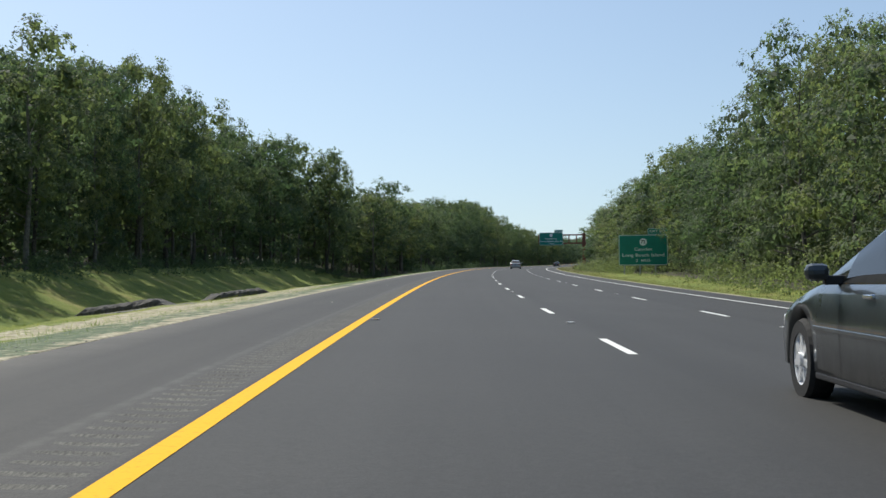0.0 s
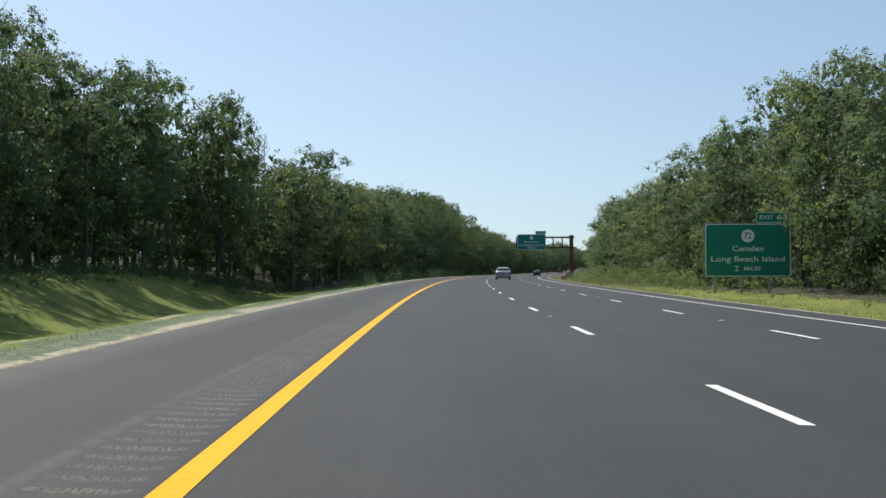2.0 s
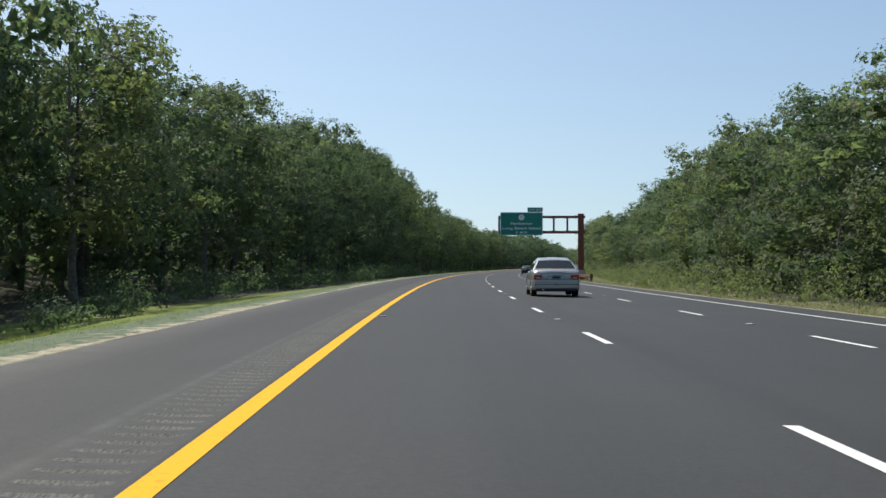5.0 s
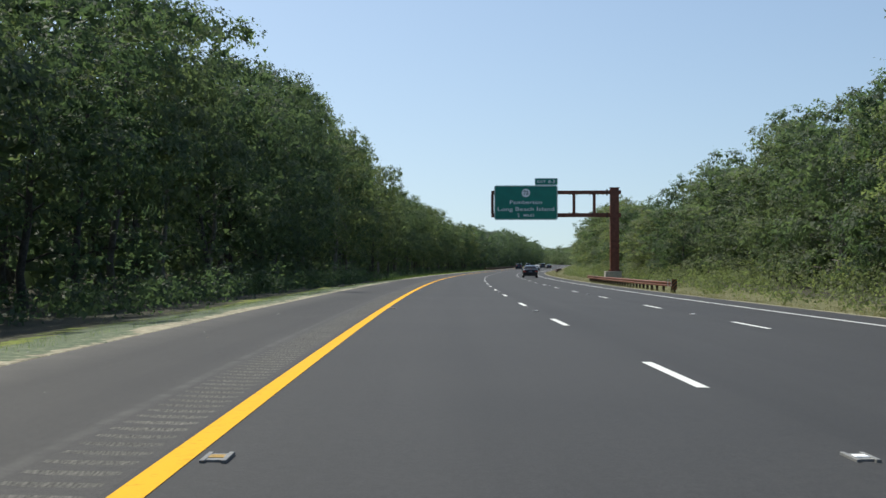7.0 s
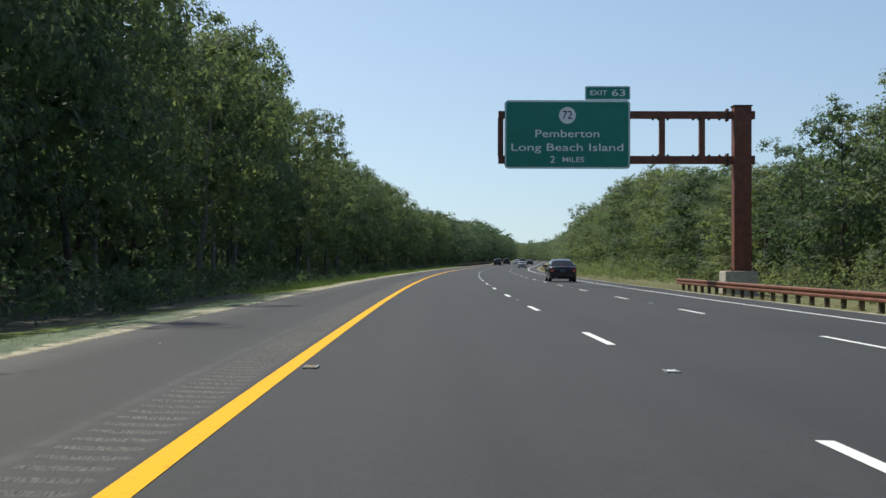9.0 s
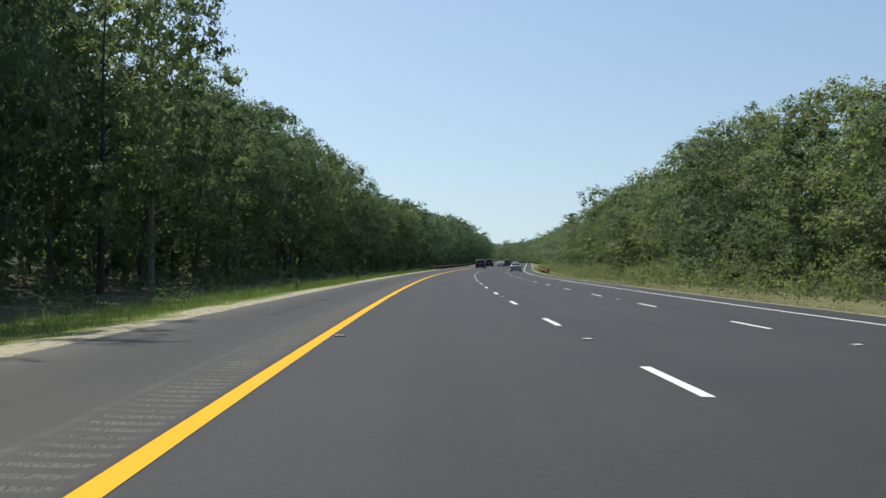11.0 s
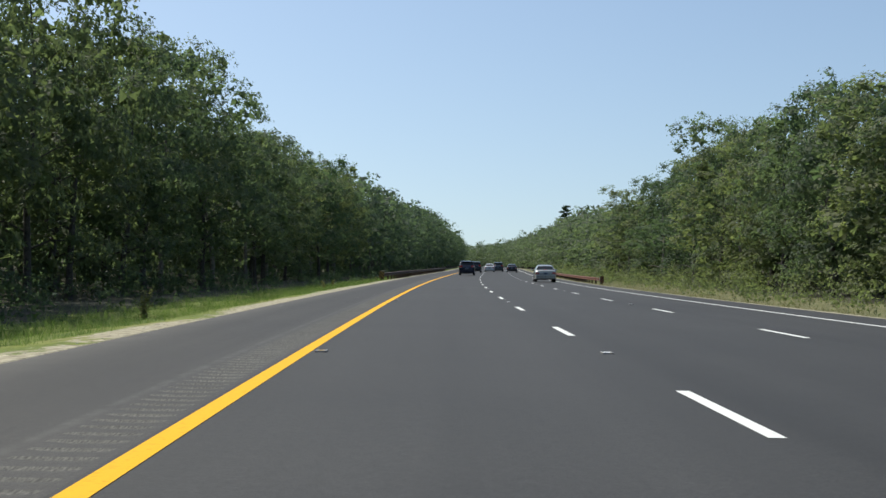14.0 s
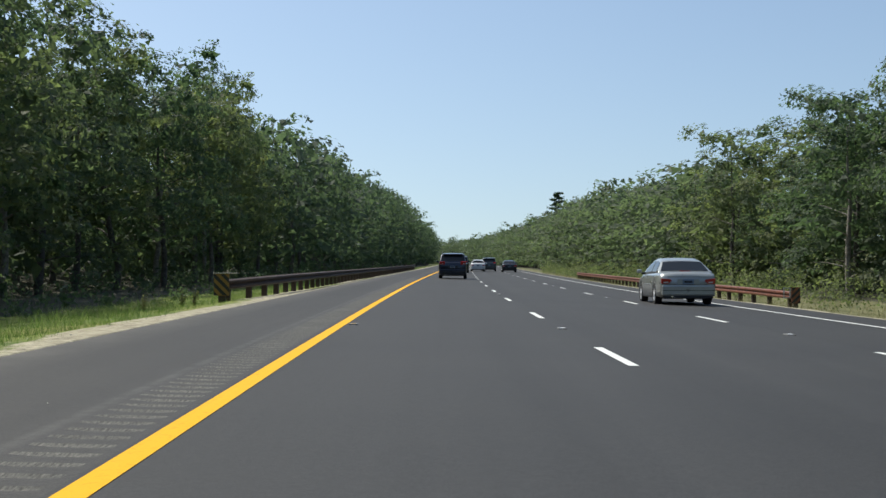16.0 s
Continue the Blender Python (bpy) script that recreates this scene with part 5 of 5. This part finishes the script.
def wedge(outline, y0, y1, bevel=0.0):
    """A solid with the given outline across the car, from y0 to y1."""
    bm = bmesh.new()
    a = [bm.verts.new((x, y0, z)) for x, z in outline]
    b = [bm.verts.new((x, y1, z)) for x, z in outline]
    bm.faces.new(a)
    bm.faces.new(b[::-1])
    for i in range(len(a)):
        k = (i + 1) % len(a)
        bm.faces.new((a[k], a[i], b[i], b[k]))
    bmesh.ops.recalc_face_normals(bm, faces=bm.faces[:])
    if bevel:
        bmesh.ops.bevel(bm, geom=bm.edges[:], offset=bevel, segments=2, affect="EDGES", profile=0.5)
    return bm


def build_car(name, shape, paint, label, kind):
    root = new(name)
    L, W = shape.L, shape.W
    ys = sorted(set(np.round(np.linspace(0.0, L, 60), 3)))
    part("body", loft([shape.body_ring(y) for y in ys], ys), paint, root, smooth=True)
    c0, c1 = shape.roof[0][0], shape.roof[-1][0]
    yc = list(np.linspace(c0, c1, 44))
    part("cabin", loft([shape.cabin_ring(y) for y in yc], yc), paint, root, smooth=True)
    rf0, rf1 = shape.roof[1][0], shape.roof[-2][0]      # where the roof begins and ends
    ring_n = len(shape.cabin_ring(L / 2))
    # panes: rear, front, two a side
    span = rf0 - c0
    part("rear_window", glass_patch(shape, c0 + span * 0.12, rf0 - span * 0.10, 3.1, ring_n - 1 - 3.1, ny=6, nu=10), M_GLASS, root, smooth=True)
    span = c1 - rf1
    part("windscreen", glass_patch(shape, rf1 + span * 0.10, c1 - span * 0.10, 3.1, ring_n - 1 - 3.1, ny=6, nu=10), M_GLASS, root, smooth=True)
    ymid = (rf0 + rf1) / 2 - 0.05
    for u0, u1 in ((0.25, 1.85), (ring_n - 1 - 1.85, ring_n - 1 - 0.25)):
        back = c0 + (rf0 - c0) * 0.75
        part("side_window", glass_patch(shape, back, ymid - 0.05, u0, u1), M_GLASS, root, smooth=True)
        part("side_window", glass_patch(shape, ymid + 0.05, rf1 + (c1 - rf1) * 0.35, u0, u1), M_GLASS, root, smooth=True)
    # rear end
    zt, hw = shape.top(0.02), shape.half(0.0)
    suv = kind == "suv"
    lamp_z0, lamp_z1 = (0.95, 1.17) if suv else (zt - 0.23, zt - 0.07)
    lamp_w = 0.34 if suv else 0.36
    for sx in (-1, 1):
        a, b = sorted((sx * (hw - lamp_w), sx * (hw + 0.012)))
        if suv:
            lamp = part("tail_light", box(a, b, -0.03, 0.20, lamp_z0, lamp_z1, 0.03), M_LAMP_RED, root, "red tail light")
        else:
            lamp = part("tail_light", wedge([(sx * (hw + 0.012), lamp_z1 + 0.01), (sx * (hw - 0.27), lamp_z1 - 0.015), (sx * (hw - 0.31), lamp_z1 - 0.06),
                                             (sx * (hw - 0.20), lamp_z0 + 0.005), (sx * (hw + 0.012), lamp_z0)], -0.03, 0.24, 0.012), M_LAMP_RED, root, "red tail light")
        x0, x1 = sorted((sx * (hw - 0.20), sx * (hw - 0.06)))
        part("reversing_lens", box(x0, x1, -0.038, -0.02, lamp_z0 + 0.03, lamp_z0 + 0.065, 0.004), M_LAMP_WHITE, lamp, "clear reversing lens")
    part("bumper", box(-hw * 1.0, hw * 1.0, -0.09, 0.22, 0.36 if suv else 0.29, 0.66 if suv else 0.62, 0.05), paint, root)
    part("lower_valance", box(-hw * 0.93, hw * 0.93, -0.05, 0.2, 0.24 if suv else 0.20, 0.37 if suv else 0.30, 0.03), M_TRIM, root)
    plate_z = 0.80 if suv else lamp_z0 + 0.065
    plate = part("number_plate", box(-0.17, 0.17, -0.045 if not suv else -0.02, 0.02, plate_z - 0.075, plate_z + 0.075, 0.006), M_PLATE, root)
    part("plate_bar", box(-0.12, 0.12, -0.049 if not suv else -0.024, -0.04 if not suv else -0.015, plate_z - 0.03, plate_z + 0.03), M_TRIM, plate)
    if not suv:
        part("boot_lid_edge", box(-hw * 0.80, hw * 0.80, -0.006, 0.16, zt - 0.03, zt + 0.012, 0.012), paint, root)
        for gap in (box(-hw * 0.74, hw * 0.74, -0.012, 0.0, lamp_z0 - 0.03, lamp_z0 - 0.018), box(-hw * 0.98, hw * 0.98, -0.094, -0.08, 0.445, 0.46)):
            part("panel_gap", gap, M_TRIM, root)
    part("plate_recess", box(-0.34, 0.34, -0.012, 0.05, plate_z - 0.10, plate_z + 0.10, 0.02), M_TRIM if suv else paint, root)
    part("exhaust_pipe", cylinder((-hw * 0.6, -0.06, 0.27), (-hw * 0.6, 0.2, 0.27), 0.035, 12), M_CHROME, root)
    ybrake = c0 + (rf0 - c0) * (0.93 if suv else 0.06)
    zbrake = shape.cabin_ring(ybrake)[6][1] + 0.012
    part("brake_light", box(-0.16, 0.16, ybrake - 0.03, ybrake + 0.03, zbrake - 0.008, zbrake + 0.015, 0.005), M_LAMP_RED, root)
    # sides
    for sx in (-1, 1):
        w = shape.half(L * 0.5)
        ym = c1 - 0.5
        part("mirror", box(*sorted((sx * (w + 0.03), sx * (w + 0.21))), ym - 0.01, ym + 0.11, shape.top(ym) + 0.0, shape.top(ym) + 0.13, 0.05), paint, root)
        part("mirror_arm", box(*sorted((sx * (w - 0.10), sx * (w + 0.06))), ym + 0.05, ym + 0.12, shape.top(ym) - 0.03, shape.top(ym) + 0.04, 0.01), M_TRIM, root)
        for yh in (ymid - 0.85, ymid + 0.25):
            zh = shape.top(yh) - 0.13
            part("door_handle", box(*sorted((sx * (w * 0.985 - 0.01), sx * (w * 0.985 + 0.03))), yh, yh + 0.19, zh, zh + 0.035, 0.01), M_CHROME, root)
        part("side_moulding", box(*sorted((sx * (w - 0.02), sx * (w + 0.012))), shape.axles[0] + 0.45, shape.axles[1] - 0.45, 0.60, 0.635, 0.006), paint, root)
        part("sill", box(*sorted((sx * (w * 0.86), sx * (w * 0.985))), shape.axles[0] + 0.42, shape.axles[1] - 0.42, 0.215, 0.27, 0.012), M_TRIM, root)
        for yd in (ymid, ymid + 1.02, ymid - 1.0):
            seam = bmesh.new()
            line = [[seam.verts.new((sx * (x + 0.003), yy, z)) for x, z in shape.body_ring(yy)[1:5]] for yy in (yd, yd + 0.008)]
            for k in range(3):
                seam.faces.new((line[0][k], line[0][k + 1], line[1][k + 1], line[1][k]))
            part("door_gap", seam, M_TRIM, root)
        zf = shape.top(L - 0.3)
        wf = shape.half(L - 0.12)
        part("headlight", box(*sorted((sx * (wf - 0.42), sx * (wf - 0.02))), L - 0.3, L - 0.03, zf - 0.20, zf - 0.06, 0.03), M_LAMP_WHITE, root)
        if suv:
            xr = shape.cabin_ring(ymid)[3][0]
            zr = shape.roof_z(ymid) + 0.05
            part("roof_rail", box(*sorted((sx * (xr - 0.02), sx * (xr + 0.02))), rf0 + 0.05, rf1 - 0.1, zr, zr + 0.03, 0.01), M_GALV, root)
            for yr in (rf0 + 0.1, ymid, rf1 - 0.2):
                part("rail_foot", box(*sorted((sx * (xr - 0.018), sx * (xr + 0.018))), yr, yr + 0.08, zr - 0.07, zr + 0.01), M_GALV, root)
        for y in shape.axles:
            wheel_part(root, sx * (W / 2 - 0.115), y, shape.r, 0.21, sx)
    if suv:
        part("rear_wiper", box(-0.3, 0.02, c0 + 0.02, c0 + 0.05, shape.top(c0) + 0.10, shape.top(c0) + 0.125), M_TRIM, root)
        part("rear_spoiler", box(-hw * 0.74, hw * 0.74, rf0 - 0.22, rf0 + 0.1, shape.roof_z(rf0) - 0.045, shape.roof_z(rf0) + 0.015, 0.015), paint, root)
    part("undertray", box(-W / 2 * 0.82, W / 2 * 0.82, 0.3, L - 0.3, 0.20, 0.34, 0.02), M_TRIM, root)
    return tagged(root, label, kind if kind != "suv" else "SUV")


def sedan():
    return CarShape(4.6, 1.76, [(0, 0.86), (0.12, 0.97), (0.55, 1.0), (2.0, 0.97), (3.3, 0.95), (3.6, 0.90), (4.3, 0.76), (4.6, 0.62)],
                    [(0.48, 0.985), (1.15, 1.36), (1.6, 1.43), (2.2, 1.44), (2.65, 1.38), (3.55, 0.93)], 0.315, (1.0, 3.66), False)


def big_sedan():
    return CarShape(4.85, 1.84, [(0, 0.88), (0.12, 1.0), (0.55, 1.03), (2.2, 1.0), (3.4, 0.98), (3.75, 0.92), (4.5, 0.76), (4.85, 0.60)],
                    [(0.45, 1.01), (1.1, 1.38), (1.55, 1.46), (2.1, 1.47), (2.5, 1.41), (3.35, 0.96)], 0.335, (1.05, 3.87), False)


def tall_suv():
    return CarShape(4.75, 1.90, [(0, 1.0), (0.06, 1.10), (0.5, 1.14), (2.2, 1.12), (3.4, 1.10), (3.7, 1.04), (4.5, 0.92), (4.75, 0.72)],
                    [(0.08, 1.14), (0.55, 1.66), (1.2, 1.73), (2.3, 1.72), (2.75, 1.64), (3.65, 1.08)], 0.36, (0.95, 3.72), True)


P_NAVY = car_paint("dark_navy_paint", (0.012, 0.016, 0.032))
P_SILVER = car_paint("silver_paint", (0.36, 0.375, 0.355), 0.4)
P_SILVER_WARM = car_paint("pale_silver_paint", (0.40, 0.405, 0.38), 0.4)
P_CHARCOAL = car_paint("charcoal_grey_paint", (0.060, 0.070, 0.072), 0.6)
P_BLACK = car_paint("black_paint", (0.012, 0.013, 0.015))
P_WHITE = car_paint("white_paint", (0.62, 0.63, 0.62), 0.0)


def park(ob, s, lat, turn=0.0):
    ob.matrix_basis = stand(s, lat, 0.0, turn)
    bpy.context.view_layer.update()


def build_traffic():
    car = build_car("sedan", big_sedan(), P_CHARCOAL, "charcoal grey sedan with bright alloy wheels on the asphalt", "car")
    park(car, 4.95, 5.30)
    car = build_car("sedan", sedan(), P_SILVER_WARM, "pale silver sedan seen from behind on the highway", "car")
    park(car, 213.0, 5.40)
    car = build_car("sedan", sedan(), P_BLACK, "black four door sedan on the lane beside the verge", "car")
    park(car, 382.5, 8.75)
    car = build_car("sedan", sedan(), P_SILVER, "silver four door sedan with red tail lights", "car")
    park(car, 574.9, 9.05)
    suv = build_car("suv", tall_suv(), P_NAVY, "dark navy SUV with roof rails and tinted rear window", "suv")
    park(suv, 622.0, 1.95)
    van = build_car("suv", tall_suv(), P_BLACK, "black SUV ahead in the lane beside the yellow line", "suv")
    park(van, 668.0, 2.3)
    car = build_car("sedan", sedan(), P_WHITE, "white sedan far ahead on the highway", "car")
    park(car, 690.5, 4.4)
    car = build_car("suv", tall_suv(), P_CHARCOAL, "dark grey SUV far ahead on the highway", "suv")
    park(car, 700.0, 5.9)
    car = build_car("sedan", big_sedan(), P_BLACK, "black sedan far ahead near the guard rail", "car")
    park(car, 694.0, 8.3)


build_traffic()


# ------------------------------------------------------------------ odds and ends on the verge
def lump(name, s0, l0, s1, l1, height, width, mat, label, category, seed):
    """A low broken ridge lying on the ground."""
    rng = np.random.default_rng(seed)
    n, k = 26, 9
    run = math.hypot(s1 - s0, l1 - l0)
    cs, cl = -(l1 - l0) / run, (s1 - s0) / run      # across the ridge
    rows = []
    for i in range(n):
        t = i / (n - 1)
        s, lat = s0 + (s1 - s0) * t, l0 + (l1 - l0) * t
        grow = (min(t, 1 - t) * 6 + 0.15) if min(t, 1 - t) < 0.14 else 1.0
        for j in range(k):
            a = math.pi * j / (k - 1)
            q = math.cos(a) * width * rng.uniform(0.9, 1.1)
            sj, lj = s + cs * q, lat + cl * q
            rows.append(place(sj, lj, float(terrain(sj, lj)) - 0.03 + math.sin(a) ** 0.4 * height * grow * rng.uniform(0.85, 1.12)))
    faces = [(i * k + j, i * k + j + 1, (i + 1) * k + j + 1, (i + 1) * k + j) for i in range(n - 1) for j in range(k - 1)]
    return tagged(mesh_object(name, np.array(rows), faces, mat), label, category)


M_GRAVEL = bevel_mat("grey_gravel", (0.16, 0.15, 0.135), 0.95, 0.0, 0.0, 14.0, 0.5)
M_BROKEN = bevel_mat("broken_asphalt", (0.085, 0.08, 0.072), 0.9, 0.0, 0.0, 9.0, 0.5)
lump("ditch_scarp", 51.5, -14.4, 50.5, -9.9, 0.42, 0.45, M_BROKEN, "dark eroded edge of broken asphalt across the ditch", "ditch bank", 1)
lump("ditch_scarp", 55.5, -9.7, 58.5, -7.4, 0.34, 0.4, M_BROKEN, "shorter dark broken asphalt edge in the grassed ditch", "ditch bank", 2)
lump("gravel_apron", 48.6, -13.4, 47.6, -8.4, 0.10, 1.5, M_GRAVEL, "flat grey gravel apron before the eroded edge", "gravel", 3)
for i, (s, lat, ln) in enumerate(((150.5, -2.55, 0.5), (158.0, -1.2, 0.35), (253.5, -2.45, 0.7), (283.0, -2.5, 0.5), (287.0, -2.4, 0.4), (396.0, -1.7, 0.4))):
    lump("tyre_scrap", s, lat, s + ln, lat + 0.25, 0.04, 0.09, M_RUBBER, "torn black scrap of tyre on the shoulder", "tyre scrap", 10 + i)


def crumbs():
    """A trail of torn rubber crumbs on the shoulder."""
    rng = np.random.default_rng(5)
    n = 320
    s = rng.uniform(393.0, 405.0, n)
    lat = -1.58 + rng.normal(0, 0.05, n) + (rng.uniform(0, 1, n) < 0.25) * rng.normal(0, 0.18, n)
    size = rng.gamma(2.0, 0.0028, n) + 0.003
    c = place(s, lat, size * 0.3)
    octa = np.array([[1, 0, 0], [0, 1, 0], [-1, 0, 0], [0, -1, 0], [0, 0, 0.35], [0, 0, -0.35]], float)
    v = c[:, None, :] + octa[None] * size[:, None, None] * rng.uniform(0.6, 1.6, (n, 6, 1))
    tri = np.array([[0, 1, 4], [1, 2, 4], [2, 3, 4], [3, 0, 4], [1, 0, 5], [2, 1, 5], [3, 2, 5], [0, 3, 5]])
    f = (tri[None] + 6 * np.arange(n)[:, None, None]).reshape(-1, 3)
    tagged(mesh_object("rubber_crumbs", v.reshape(-1, 3), f, M_RUBBER), "trail of black rubber crumbs on the shoulder", "crumbs", kind="stuff")


crumbs()
